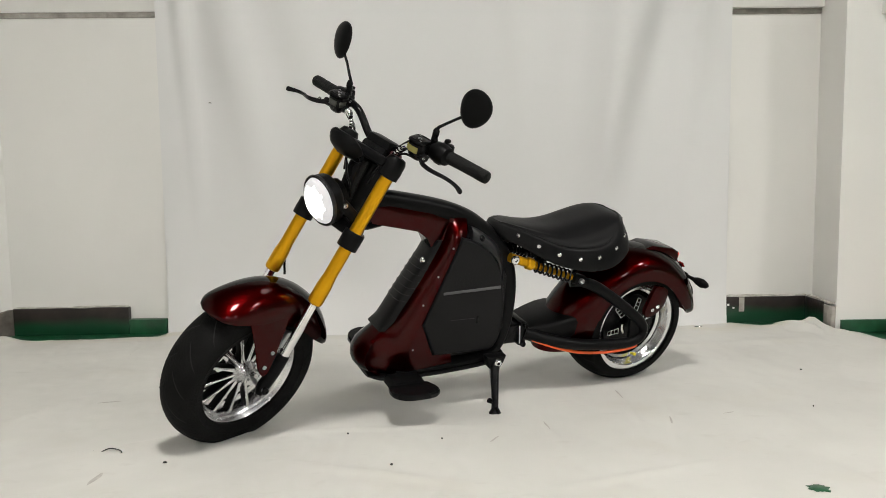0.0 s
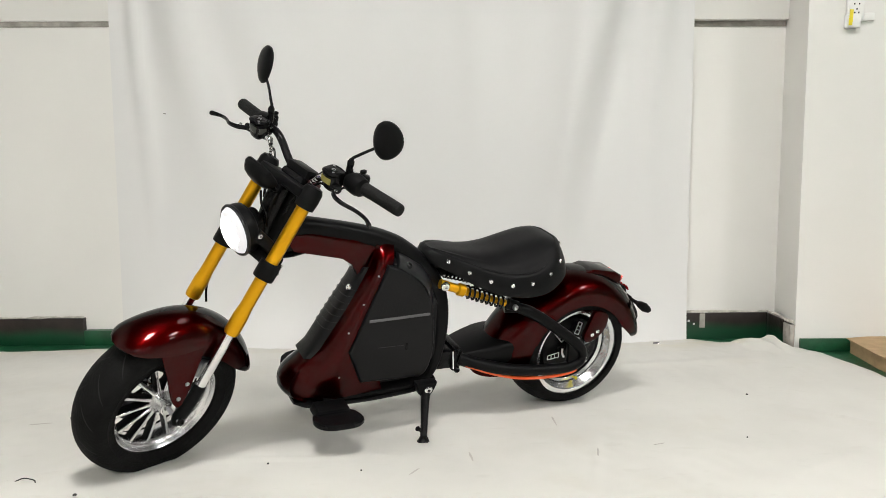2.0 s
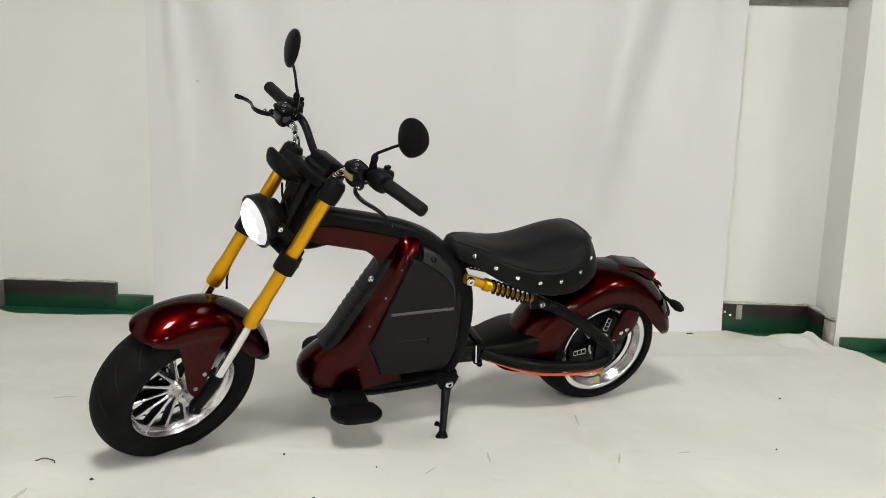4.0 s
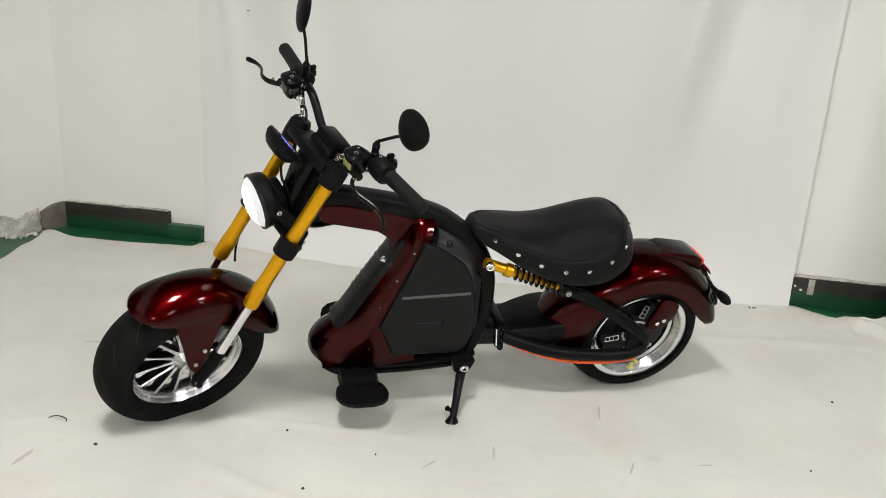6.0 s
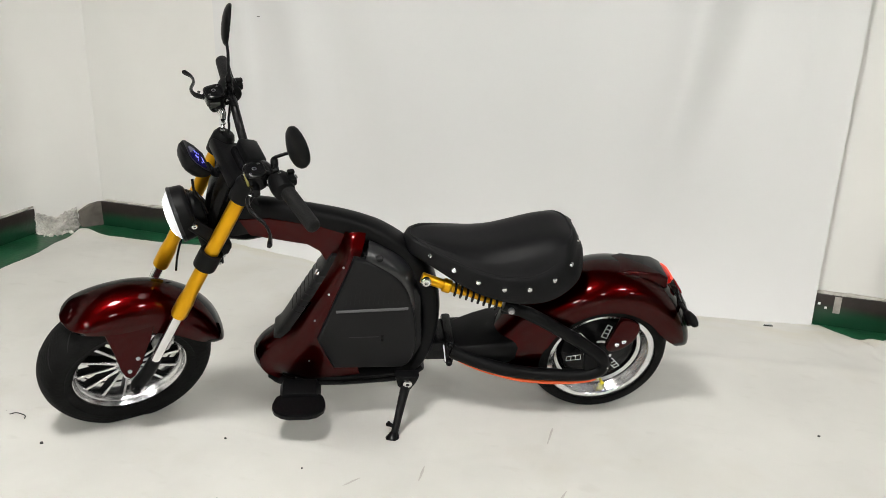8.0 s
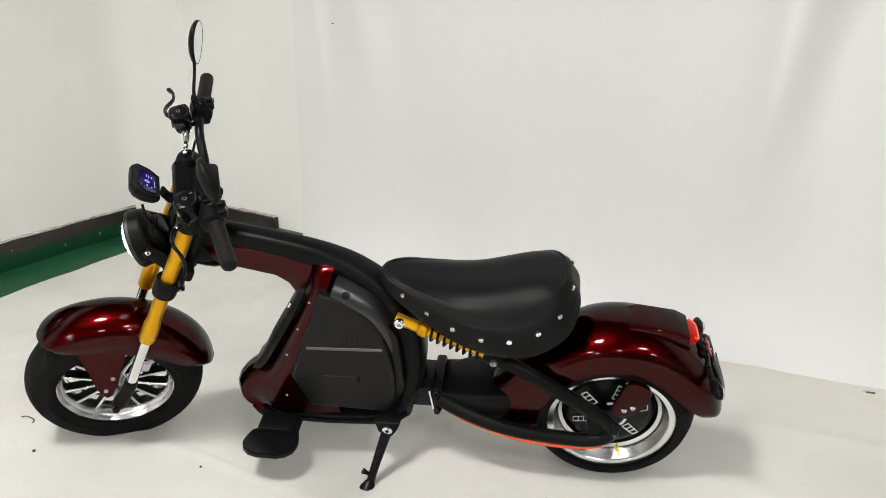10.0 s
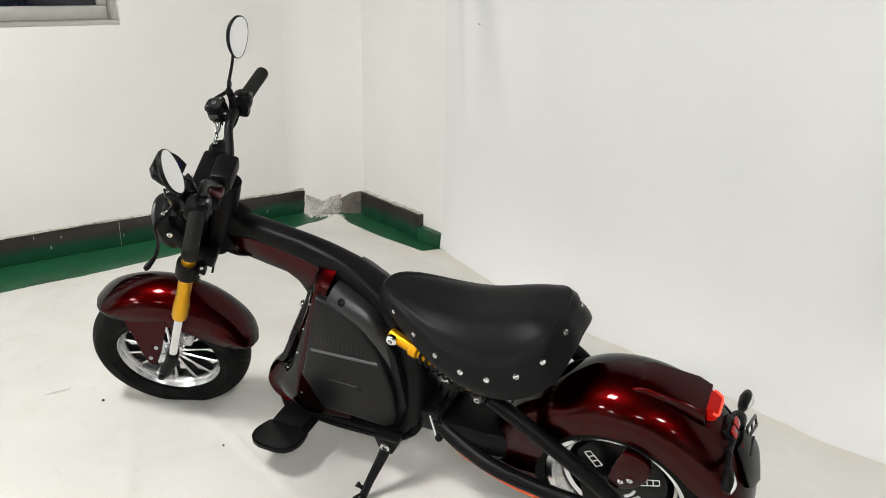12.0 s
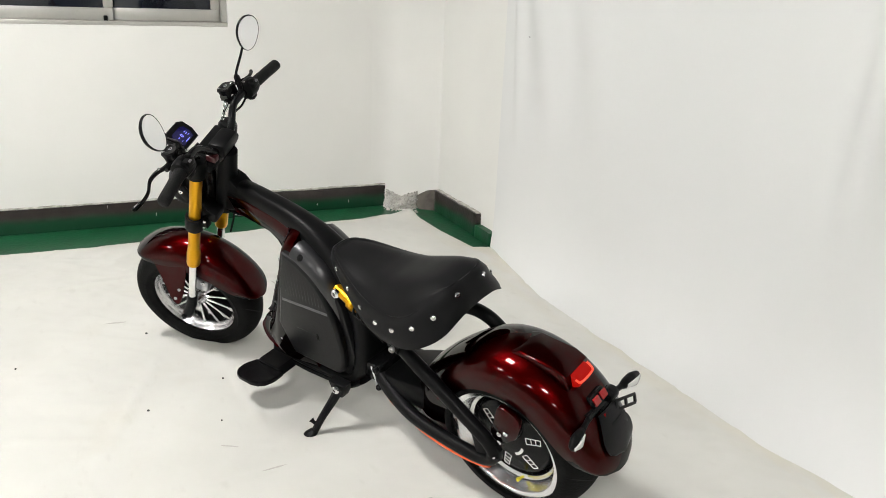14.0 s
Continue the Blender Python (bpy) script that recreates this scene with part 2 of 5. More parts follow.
def lathe(profile, seg=48, centre=(0, 0, 0), axis=(0, 1, 0), closed=False, bm=None):
    """Turns (radius, height) pairs round the axis."""
    bm = bm or bmesh.new()
    turn = Vector((0, 0, 1)).rotation_difference(Vector(axis)).to_matrix()
    c = Vector(centre)
    rings = []
    for r, h in profile:
        rings.append([bm.verts.new(c + turn @ Vector((r * math.cos(2 * math.pi * s / seg), r * math.sin(2 * math.pi * s / seg), h)))
                      for s in range(seg)])
    pairs = list(zip(rings, rings[1:])) + ([(rings[-1], rings[0])] if closed else [])
    for a, b in pairs:
        for s in range(seg):
            bm.faces.new((a[s], a[(s + 1) % seg], b[(s + 1) % seg], b[s]))
    if not closed:
        for ring in (rings[0], rings[-1]):
            bm.faces.new(ring)
    return bm


def prism(outline, y0, y1, bevel=0.004, seg=2, bm=None, shear=0.0, zref=0.0):
    """An (x, z) outline drawn out from y0 to y1, with its rims rounded. shear: how y grows as z falls below zref."""
    bm = bm or bmesh.new()
    a = [bm.verts.new((x, y0, z)) for x, z in outline]
    b = [bm.verts.new((x, y1, z)) for x, z in outline]
    n = len(outline)
    bm.faces.new(a)
    bm.faces.new(b[::-1])
    for i in range(n):
        bm.faces.new((a[i], b[i], b[(i + 1) % n], a[(i + 1) % n]))
    bmesh.ops.recalc_face_normals(bm, faces=bm.faces)
    if bevel:
        both = set(a) | set(b)
        rim = [e for e in bm.edges if (e.verts[0] in a) == (e.verts[1] in a) and e.verts[0] in both]
        bmesh.ops.bevel(bm, geom=rim, offset=bevel, segments=seg, affect="EDGES", profile=0.5)
    if shear:
        s = 1 if y1 + y0 > 0 else -1
        for v in bm.verts:
            v.co.y += s * shear * max(0.0, zref - v.co.z)
    return bm


def rbox(size, at=(0, 0, 0), bevel=0.004, m=None, bm=None, seg=2):
    one = bmesh.new()
    bmesh.ops.create_cube(one, size=1)
    for v in one.verts:
        v.co = Vector((v.co.x * size[0], v.co.y * size[1], v.co.z * size[2]))
    if bevel:
        bmesh.ops.bevel(one, geom=one.edges[:], offset=min(bevel, 0.45 * min(size)), segments=seg, affect="EDGES", profile=0.5)
    t = Matrix.Translation(at) @ (m or Matrix())
    bmesh.ops.transform(one, matrix=t, verts=one.verts)
    if bm is None:
        return one
    me = bpy.data.meshes.new("tmp")
    one.to_mesh(me)
    one.free()
    bm.from_mesh(me)
    bpy.data.meshes.remove(me)
    return bm


def rod(a, b, r, seg=12, bm=None):
    return tube([a, b], r, seg, 1, bm=bm)


def smooth_outline(pts, per=5):
    """A closed round outline through (x, z) points."""
    n = len(pts)
    out = []
    for i in range(n):
        a, b, c, d = (Vector(pts[(i + k) % n]) for k in (-1, 0, 1, 2))
        for k in range(per):
            t = k / per
            out.append(tuple(0.5 * (2 * b + (c - a) * t + (2 * a - 5 * b + 4 * c - d) * t * t + (3 * b - a - 3 * c + d) * t ** 3)))
    return out


# ---- the room ----
WX, WY = -1.915, 4.25          # inner faces of the left wall and of the recessed back wall
EAST, SOUTH = 11.5, -9.0


def structure(name, bm, mat, label="", angle=35):
    return tagged(mesh_object(name, bm, mat, None, label, angle), kind="structure")


def slab(x0, x1, y0, y1, z0, z1, bevel=0.0, bm=None):
    return rbox((x1 - x0, y1 - y0, z1 - z0), ((x0 + x1) / 2, (y0 + y1) / 2, (z0 + z1) / 2), bevel, bm=bm)


structure("floor", slab(WX - 0.3, EAST + 0.2, SOUTH - 0.2, WY + 0.3, -0.12, 0.0), GREEN, "green painted concrete floor, scuffed")
structure("ceiling", slab(WX - 0.3, EAST + 0.2, SOUTH - 0.2, WY + 0.3, CEILING, CEILING + 0.12), CEIL, "dark unpainted ceiling")
# back wall: recessed field below, a beam standing proud above it
structure("wall_north", slab(WX - 0.3, EAST + 0.2, WY, WY + 0.25, 0.0, 1.575), WALL, "white painted plaster wall, recessed under a beam")
structure("wall_plaster", slab(WX, -0.905, 4.213, WY, 0.0, 1.5715), WALL, "white plaster field of the back wall")
structure("wall_beam", slab(WX - 0.3, 2.333, WY - 0.045, WY + 0.25, 1.572, CEILING, 0.003), WALL, "white painted beam over the recess")
# East and south walls are added out of view; their grey deepens the shadows.
structure("wall_east", slab(EAST, EAST + 0.2, SOUTH - 0.2, WY, 0, CEILING), FARWALL, "unseen wall added to close the room, grey to cut fill light")
structure("wall_south", slab(WX - 0.3, EAST, SOUTH - 0.2, SOUTH, 0, CEILING), FARWALL, "unseen wall added to close the room, grey to cut fill light")
# left wall with the window opening
WIN_Y0, WIN_Y1, WIN_Z0, WIN_Z1 = 0.9, 3.0, 1.083, 2.35
bm = bmesh.new()
slab(WX - 0.22, WX, SOUTH, WIN_Y0, 0, CEILING, bm=bm)
slab(WX - 0.22, WX, WIN_Y1, WY, 0, CEILING, bm=bm)
slab(WX - 0.22, WX, WIN_Y0, WIN_Y1, 0, WIN_Z0, bm=bm)
slab(WX - 0.22, WX, WIN_Y0, WIN_Y1, WIN_Z1, CEILING, bm=bm)
structure("wall_west", bm, WALL, "white painted plaster wall with a window")
# corner pier and the column on the right
def eased(a, b, c, reach, n=6):
    """A rounded turn at b, between the walls towards a and c."""
    p, q = b + (a - b).normalized() * reach, b + (c - b).normalized() * reach
    return [p.lerp(b, k / n).lerp(b.lerp(q, k / n), k / n) for k in range(n + 1)]


face = [Vector((WX, 3.93)), Vector((-1.69, WY))]
turns = eased(Vector((WX, 3.0)), face[0], face[1], 0.09) + eased(face[0], face[1], Vector((0.0, WY)), 0.09)
bm = loft([[Vector((q.x, q.y, z)) for q in turns] + [Vector((-1.59, WY + 0.02, z)), Vector((WX - 0.02, WY + 0.02, z)), Vector((WX - 0.02, 3.83, z))] for z in (0.0, CEILING)])
structure("wall_corner", bm, WALL, "white corner face with a broken foot")
bm = loft([[Vector((2.31, 3.95, z)), Vector((EAST, 3.95, z)), Vector((EAST, WY, z)), Vector((2.338, WY, z))] for z in (0.0, CEILING)])
structure("wall_column", bm, WALL, "white painted column face, chipped edge")


def rough_edge(bm, amount, seed):
    noise.seed_set(seed)
    for v in bm.verts:
        v.co += noise.noise_vector(v.co * 14) * amount
    return bm


def strip(x0, x1, y0, y1, z0, z1, cells, bevel=0.003):
    """A straight slab cut into cells along its longer side, to be roughened."""
    bm = slab(x0, x1, y0, y1, z0, z1, bevel)
    lx = (x1 - x0) > (y1 - y0)
    for i in range(1, cells):
        co = (x0 + (x1 - x0) * i / cells, 0, 0) if lx else (0, y0 + (y1 - y0) * i / cells, 0)
        bmesh.ops.bisect_plane(bm, geom=bm.verts[:] + bm.edges[:] + bm.faces[:], plane_co=co, plane_no=(1, 0, 0) if lx else (0, 1, 0))
    return bm


H = 0.135
structure("baseboard_west", rough_edge(strip(WX, -1.897, SOUTH, 3.93, 0, H, 60), 0.004, 3), BOARD, "dark brown skirting, lower part painted green")
structure("baseboard_north", rough_edge(strip(-1.69, -1.122, 4.180, WY, 0, H, 16), 0.004, 4), BOARD, "dark brown skirting, lower part painted green")
structure("baseboard_low", rough_edge(strip(-1.120, -0.938, 4.174, WY, 0, 0.075, 8), 0.003, 5), GREEN, "low green painted skirting, chipped")
structure("baseboard_recess", rough_edge(strip(1.862, 2.29, 4.213, WY, 0, H, 8), 0.002, 6), BOARD, "dark brown skirting, lower part painted green")
structure("baseboard_return", rough_edge(strip(2.285, 2.31, 4.03, 4.213, 0, H, 5), 0.002, 7), BOARD, "dark brown skirting returning along the column")
structure("baseboard_column", rough_edge(strip(2.33, EAST, 3.93, 3.95, 0, 0.062, 16), 0.003, 8), GREEN, "low green painted skirting on the column")
structure("trim_cement_end", rough_edge(strip(2.287, 2.311, 3.955, 4.028, 0, H - 0.01, 3), 0.003, 9), CEMENT, "bare cement end of the skirting")
# mortar lip above the skirtings
for nm, box, cells, sd in (("trim_lip_west", (WX, -1.902, SOUTH, 3.93, H, H + 0.009), 150, 11), ("trim_lip_north", (-1.69, -1.13, 4.190, WY, H - 0.003, H + 0.006), 26, 12),
                           ("trim_lip_recess", (1.87, 2.29, 4.222, WY, H - 0.003, H + 0.006), 9, 13), ("trim_lip_return", (2.29, 2.31, 3.97, 4.215, H - 0.004, H + 0.007), 5, 14)):
    structure(nm, rough_edge(strip(*box, cells, 0.002), 0.008, sd), LIP, "ragged grey mortar lip")
# grey sealing strip under the beam
structure("trim_seal_left", slab(WX, -0.93, 4.2065, 4.2125, 1.545, 1.571, 0.002), CEMENT, "grey strip under the beam")
structure("trim_seal_right", slab(1.86, 2.335, WY - 0.008, WY, 1.545, 1.572, 0.002), CEMENT, "grey strip under the beam")
structure("trim_grey_patch", slab(1.945, 1.972, 4.2105, 4.2125, 0.06, 0.132), CEMENT, "grey tape strip on the skirting")
structure("trim_socket_hole", slab(1.885, 1.895, 4.2105, 4.2125, 0.09, 0.1), DECAL, "pale dot on the skirting")
structure("trim_socket_hole", slab(1.912, 1.922, 4.2105, 4.2125, 0.075, 0.084), DECAL, "pale dot on the skirting")


tile_a, tile_b, tile_out = Vector((-1.792, 4.104, 0)), Vector((-1.684, 4.258, 0)), Vector((0.022, -0.016, 0))
tile = loft([[q + Vector((0, 0, z)) for q in (tile_a.lerp(tile_b, f), tile_b, tile_a.lerp(tile_b, 0.883) + tile_out, tile_a.lerp(tile_b, f) + tile_out)] for z, f in ((0.0, 0.10), (0.03, 0.0), (0.06, 0.06), (0.085, 0.03), (0.105, 0.22), (0.118, 0.34), (0.128, 0.60))])
DUSTY = material("dusty_brown_tile", (0.17, 0.15, 0.13), 0.8, second=(0.07, 0.06, 0.052), scale=11, grain=70, bump=0.2)
structure("baseboard_corner", rough_edge(tile, 0.003, 15), DUSTY, "dusty brown skirting tile set across the corner")
tile_end = slab(WX + 0.001, -1.8945, 3.9305, 3.9345, 0.0, 0.137)
structure("trim_tile_end", rough_edge(tile_end, 0.001, 16), WALL, "white plaster edge of the broken skirting")


def rubble():
    """Broken plaster at the corner's foot: a rough sheet that runs out over the floor, with some loose chunks."""
    rng = random.Random(5)
    bm = bmesh.new()
    rows = []
    for j in range(23):
        h = j / 22
        row = []
        for i in range(61):
            f = 0.56 * i / 60
            z = 0.138 * h * (0.68 + 0.16 * math.cos(5.6 * f * 2) + 0.10 * noise.noise(Vector((f * 7, 1.0, 2.0))) + 0.05 * noise.noise(Vector((f * 31, 4.0, 2.0))))
            q = Vector((f * 9, h * 5, 0.0))
            out = 0.006 + 0.085 * (1 - h) ** 2.5 * math.sin(math.pi * i / 60) ** 0.5
            out += 0.022 * abs(noise.noise(q * 1.6)) + 0.012 * noise.noise(q * 4.0)
            if i in (0, 60) or j == 22:
                out = -0.004
            row.append(Vector((WX + 0.225 * f + 0.82 * out, 3.93 + 0.32 * f - 0.575 * out, max(0.0, z + 0.006 * noise.noise(q * 5)))))
        rows.append(row)
    loft(rows, closed=False, bm=bm)
    for k in range(34):
        f = rng.uniform(0.05, 0.62)
        out = rng.uniform(0.05, 0.12)
        s = rng.uniform(0.004, 0.013)
        one = bmesh.new()
        bmesh.ops.create_icosphere(one, subdivisions=1, radius=s)
        for v in one.verts:
            v.co *= rng.uniform(0.5, 1.3)
            v.co += Vector((WX + 0.225 * f + 0.82 * out, 3.93 + 0.32 * f - 0.575 * out, s * 0.5))
            v.co.z = max(v.co.z, 0.0)
        me = bpy.data.meshes.new("tmp")
        one.to_mesh(me)
        one.free()
        bm.from_mesh(me)
        bpy.data.meshes.remove(me)
    return bm


tagged(mesh_object("broken_plaster", rubble(), PLASTER, None, "heap of broken grey plaster at the corner's foot", 20), category="rubble", kind="stuff")

# window: aluminium sliding frame, dark night panes
win = tagged(thing("window_1", "aluminium sliding window with dark night panes", "window"), kind="structure")


def frame_bar(name, y0, y1, z0, z1, x0, x1, mat=ALU):
    part(name, slab(x0, x1, y0, y1, z0, z1, 0.004), mat, win)


frame_bar("window_sill", WIN_Y0, WIN_Y1, WIN_Z0, WIN_Z0 + 0.022, WX - 0.16, WX - 0.004)
frame_bar("window_frame", WIN_Y0, WIN_Y1, WIN_Z1 - 0.03, WIN_Z1, WX - 0.14, WX - 0.02)
frame_bar("window_frame", WIN_Y1 - 0.028, WIN_Y1, WIN_Z0 + 0.022, WIN_Z1 - 0.03, WX - 0.14, WX - 0.02)
frame_bar("window_frame", WIN_Y0, WIN_Y0 + 0.028, WIN_Z0 + 0.022, WIN_Z1 - 0.03, WX - 0.14, WX - 0.02)
for sx, y0, y1 in ((-0.085, 2.38, 2.97), (-0.045, 1.55, 2.42), (-0.085, 0.93, 1.58)):
    x0, x1, z0, z1 = WX + sx - 0.012, WX + sx + 0.012, WIN_Z0 + 0.023, WIN_Z1 - 0.031
    frame_bar("sash_rail", y0, y1, z0, z0 + 0.062, x0, x1)
    frame_bar("sash_rail", y0, y1, z1 - 0.05, z1, x0, x1)
    frame_bar("sash_stile", y0, y0 + 0.045, z0 + 0.063, z1 - 0.051, x0, x1)
    frame_bar("sash_stile", y1 - 0.045, y1, z0 + 0.063, z1 - 0.051, x0, x1)
    frame_bar("pane", y0 + 0.046, y1 - 0.046, z0 + 0.063, z1 - 0.051, x0 + 0.009, x1 - 0.009, GLASSDARK)
frame_bar("latch", 2.372, 2.392, WIN_Z0 + 0.018, WIN_Z0 + 0.048, WX - 0.034, WX - 0.012, MATTE)
# Added sheet: the pane's bluish reflection put in as a blue colour.
part("reflection_sheet", slab(WX - 0.072, WX - 0.069, 2.20, 2.37, WIN_Z0 + 0.09, WIN_Z1 - 0.08), BLUE_REFLECTION, win, "deep blue sheet standing in for the bluish reflection in the glass")


def ceiling_light():
    o = thing("ceiling_light", "white square ceiling panel lamp, switched on", "ceiling light", Matrix(), "ceiling lights")
    bm = slab(-0.35, 0.35, -0.35, 0.35, -0.03, 0.0, 0.004)
    part("frame", bm, PLASTICW, o)
    part("diffuser", slab(-0.33, 0.33, -0.33, 0.33, -0.036, -0.031), DIFFUSER, o, "glowing white diffuser")
    return o


LAMPS = [(0.45, 1.02), (4.9, 0.5), (0.45, -3.6), (4.9, -3.6), (9.2, -1.6), (2.6, -7.6)]
first = ceiling_light()
first.matrix_world = pose(*LAMPS[0], CEILING)
for x, y in LAMPS[1:]:
    copy_thing(first, pose(x, y, CEILING))

# ---- cloths ----


def lerp_table(table, v):
    for (a, fa), (b, fb) in zip(table, table[1:]):
        if v <= b:
            return fa + (fb - fa) * max(0.0, (v - a) / (b - a))
    return table[-1][1]


def cloth_y(x, z):
    """Where the hung cloth's face lies."""
    u = (x + 0.93) / 2.80
    up = max(0.0, min(1.0, (z - 0.25) / 1.5)) ** 1.3
    warp = x + 0.05 * noise.noise(Vector((x * 1.5, z * 0.9, 8.0)))
    fold = 0.0
    for x0, lean, wide, amp in ((-0.80, 0.02, 0.05, 0.048), (-0.70, 0.16, 0.12, 0.085), (-0.48, 0.28, 0.15, 0.075), (-0.05, 0.10, 0.16, 0.035), (0.35, -0.05, 0.14, 0.038),
                                (0.80, 0.04, 0.11, 0.045), (1.62, -0.24, 0.11, 0.128), (1.38, -0.10, 0.09, 0.096), (1.78, -0.05, 0.06, 0.048)):
        fold += amp * up * math.exp(-((warp - x0 + lean * (z - 2.4)) / wide) ** 2)
    fold += 0.012 * up * math.sin(warp * 11.0 + 1.3 * math.sin(z * 1.1)) + 0.008 * noise.noise(Vector((x * 2.2, z * 0.8, 3.0)))
    y = 4.192 - max(0.0, fold) * min(1.0, 30 * min(u, 1 - u))
    if z < 0.42:
        y -= (1 - z / 0.42) ** 3.4 * 0.15 * max(0.0, min(1.0, 3.5 * min(u, 1 - u) + 0.12))
    return y


def backdrop():
    rows = []
    for j in range(61):
        z = 0.006 + (CEILING - 0.25) * (j / 60)
        row = [Vector((-0.93 + 2.80 * i / 150, cloth_y(-0.93 + 2.80 * i / 150, z), z)) for i in range(151)]
        rows.append(row + [Vector((1.868, 4.204, z)), Vector((-0.928, 4.204, z))])
    return loft(rows)


tagged(mesh_object("backdrop_cloth", backdrop(), CLOTH, None, "white photo backdrop cloth hanging in soft folds on the wall", 60), category="cloth")

LEFT = [(-3.4, -1.52), (1.8, -1.552), (2.2, -1.556), (3.0, -1.60), (3.69, -1.655), (3.83, -1.70), (4.2, -1.68)]
RIGHT = [(-3.4, 2.47), (3.3, 2.47), (3.55, 2.488), (3.87, 2.42), (4.02, 2.30), (4.2, 2.2)]
BACK = [(-1.75, 3.93), (-1.69, 4.02), (-1.65, 4.03), (-1.3, 4.045), (-0.945, 4.09), (-0.925, 4.178), (1.84, 4.19), (1.90, 4.20), (2.03, 4.085), (2.2, 4.03), (2.31, 3.93), (2.5, 3.9)]


def floor_cloth():
    bm = bmesh.new()
    nx, ny = 340, 380
    rng = random.Random(2)
    rows = []
    for j in range(ny + 1):
        t = (j / ny) ** 0.75
        row = []
        for i in range(nx + 1):
            u = i / nx
            y = -3.3 + 7.5 * t
            for _ in range(3):
                x = lerp_table(LEFT, y) * (1 - u) + lerp_table(RIGHT, y) * u
                y = -3.3 + (lerp_table(BACK, x) + 3.3) * t
            edge = min(u, 1 - u) * 4.0
            x += 0.012 * noise.noise(Vector((y * 5, 0.3, u * 9))) * (1 if edge < 0.02 else 0)
            z = 0.006 + 0.0035 * noise.noise(Vector((x * 2.1, y * 2.1, 0.0))) + 0.005 * abs(noise.noise(Vector((x * 6 + y, y * 3.5, 4.0)))) + 0.0028 * abs(noise.noise(Vector((x * 15 - y * 6, y * 11 + x * 4, 9.0))))
            # crumpled patches
            patch = max(0.0, noise.noise(Vector((x * 1.1 + 3.0, y * 1.1, 7.0))) + 0.15)
            fine = Vector((x * 7.0 + 1.5 * noise.noise(Vector((x * 3, y * 3, 2.0))), y * 5.0 - x * 2.0, 5.0))
            z += 0.005 * patch * (1 - min(1.0, 3.2 * abs(noise.noise(fine)))) ** 2
            # long shallow creases
            for cx, cy, ang, amp, wide, long in ((0.15, 2.604, 3.6, 0.005, 0.007, 0.42), (1.02, 2.9, 88, 0.004, 0.012, 0.25), (0.72, 2.6, 95, 0.003, 0.014, 0.16),
                                                  (1.11, 2.62, 78, 0.003, 0.016, 0.18), (1.9, 2.6, 30, 0.004, 0.03, 0.5), (-0.9, 2.9, 60, 0.004, 0.03, 0.5),
                                                  (0.3, 1.9, 70, 0.003, 0.02, 0.4), (1.5, 2.0, 110, 0.003, 0.03, 0.4), (1.6, 3.7, 10, 0.006, 0.04, 0.5), (0.9, 2.2, 20, 0.004, 0.016, 0.35), (0.2, 2.25, 160, 0.004, 0.02, 0.3), (-0.5, 2.5, 35, 0.004, 0.018, 0.3),
                                                  (2.0, 3.3, 60, 0.005, 0.03, 0.35), (2.1, 2.9, 140, 0.004, 0.02, 0.3), (-1.0, 2.2, 100, 0.005, 0.02, 0.4), (1.25, 2.4, 50, 0.004, 0.016, 0.25)):
                c, s = math.cos(radians(ang)), math.sin(radians(ang))
                a, b = (x - cx) * c + (y - cy) * s, -(x - cx) * s + (y - cy) * c
                if abs(a) < 3 * long and abs(b) < 3 * wide:
                    z += 1.6 * amp * math.exp(-(a / long) ** 2 - (b / wide) ** 2)
            # bunched up before the column's foot
            d = math.hypot((x - 2.2) / 0.16, (y - 4.0) / 0.10)
            if d < 2:
                z += 0.05 * math.exp(-d * d) * (0.5 + 0.8 * abs(math.sin(26 * x + 19 * y + 3 * noise.noise(Vector((x * 9, y * 9, 1.0))))))
            d = math.hypot((x + 1.66) / 0.07, (y - 4.0) / 0.06)
            if d < 2:
                z += 0.03 * math.exp(-d * d)
            row.append(bm.verts.new((x, y, max(z, 0.003))))
        rows.append(row)
    for a, b in zip(rows, rows[1:]):
        for i in range(nx):
            bm.faces.new((a[i], a[i + 1], b[i + 1], b[i]))
    ring = [v for v in bm.verts if v.is_boundary]
    for v in ring:
        v.co.z = 0.001
    return bm


cloth_ob = tagged(mesh_object("floor_cloth", floor_cloth(), FLOORCLOTH, None, "creased white cloth spread over the green floor", 60), category="cloth")

# ---- the motorcycle, leaning on its side stand; x runs to its tail, y to its right side ----
BIKE = Matrix.Translation((1.0603, 3.2569, -0.0037)) @ pose(0, 0, 0, 0, 0, 25.4) @ pose(0, 0, 0, 15.0, 0, 0)
bike = thing("electric_motorcycle", "candy red and black electric chopper motorcycle on its side stand", "motorcycle", BIKE)
PIVOT, RAKE = Vector((-1.05, -0.012, 0.84)), Vector((0.465, 0.0, 0.885)).normalized()
STEER = Matrix.Translation(PIVOT) @ Matrix.Rotation(radians(24.5), 4, RAKE) @ Matrix.Translation(-PIVOT) @ Matrix.Translation((0, -0.012, 0))
FC, RC = Vector((-1.447, 0, 0.25)), Vector((0, 0, 0.245))


def front(name, bm, mat, label="", parent=None, angle=35):
    """A part that turns with the fork."""
    if parent:
        return part(name, bm, mat, parent, label, None, angle)
    return part(name, bm, mat, bike, label, STEER, angle)


def rear(name, bm, mat, label="", parent=None, angle=35):
    return part(name, bm, mat, parent or bike, label, None, angle)


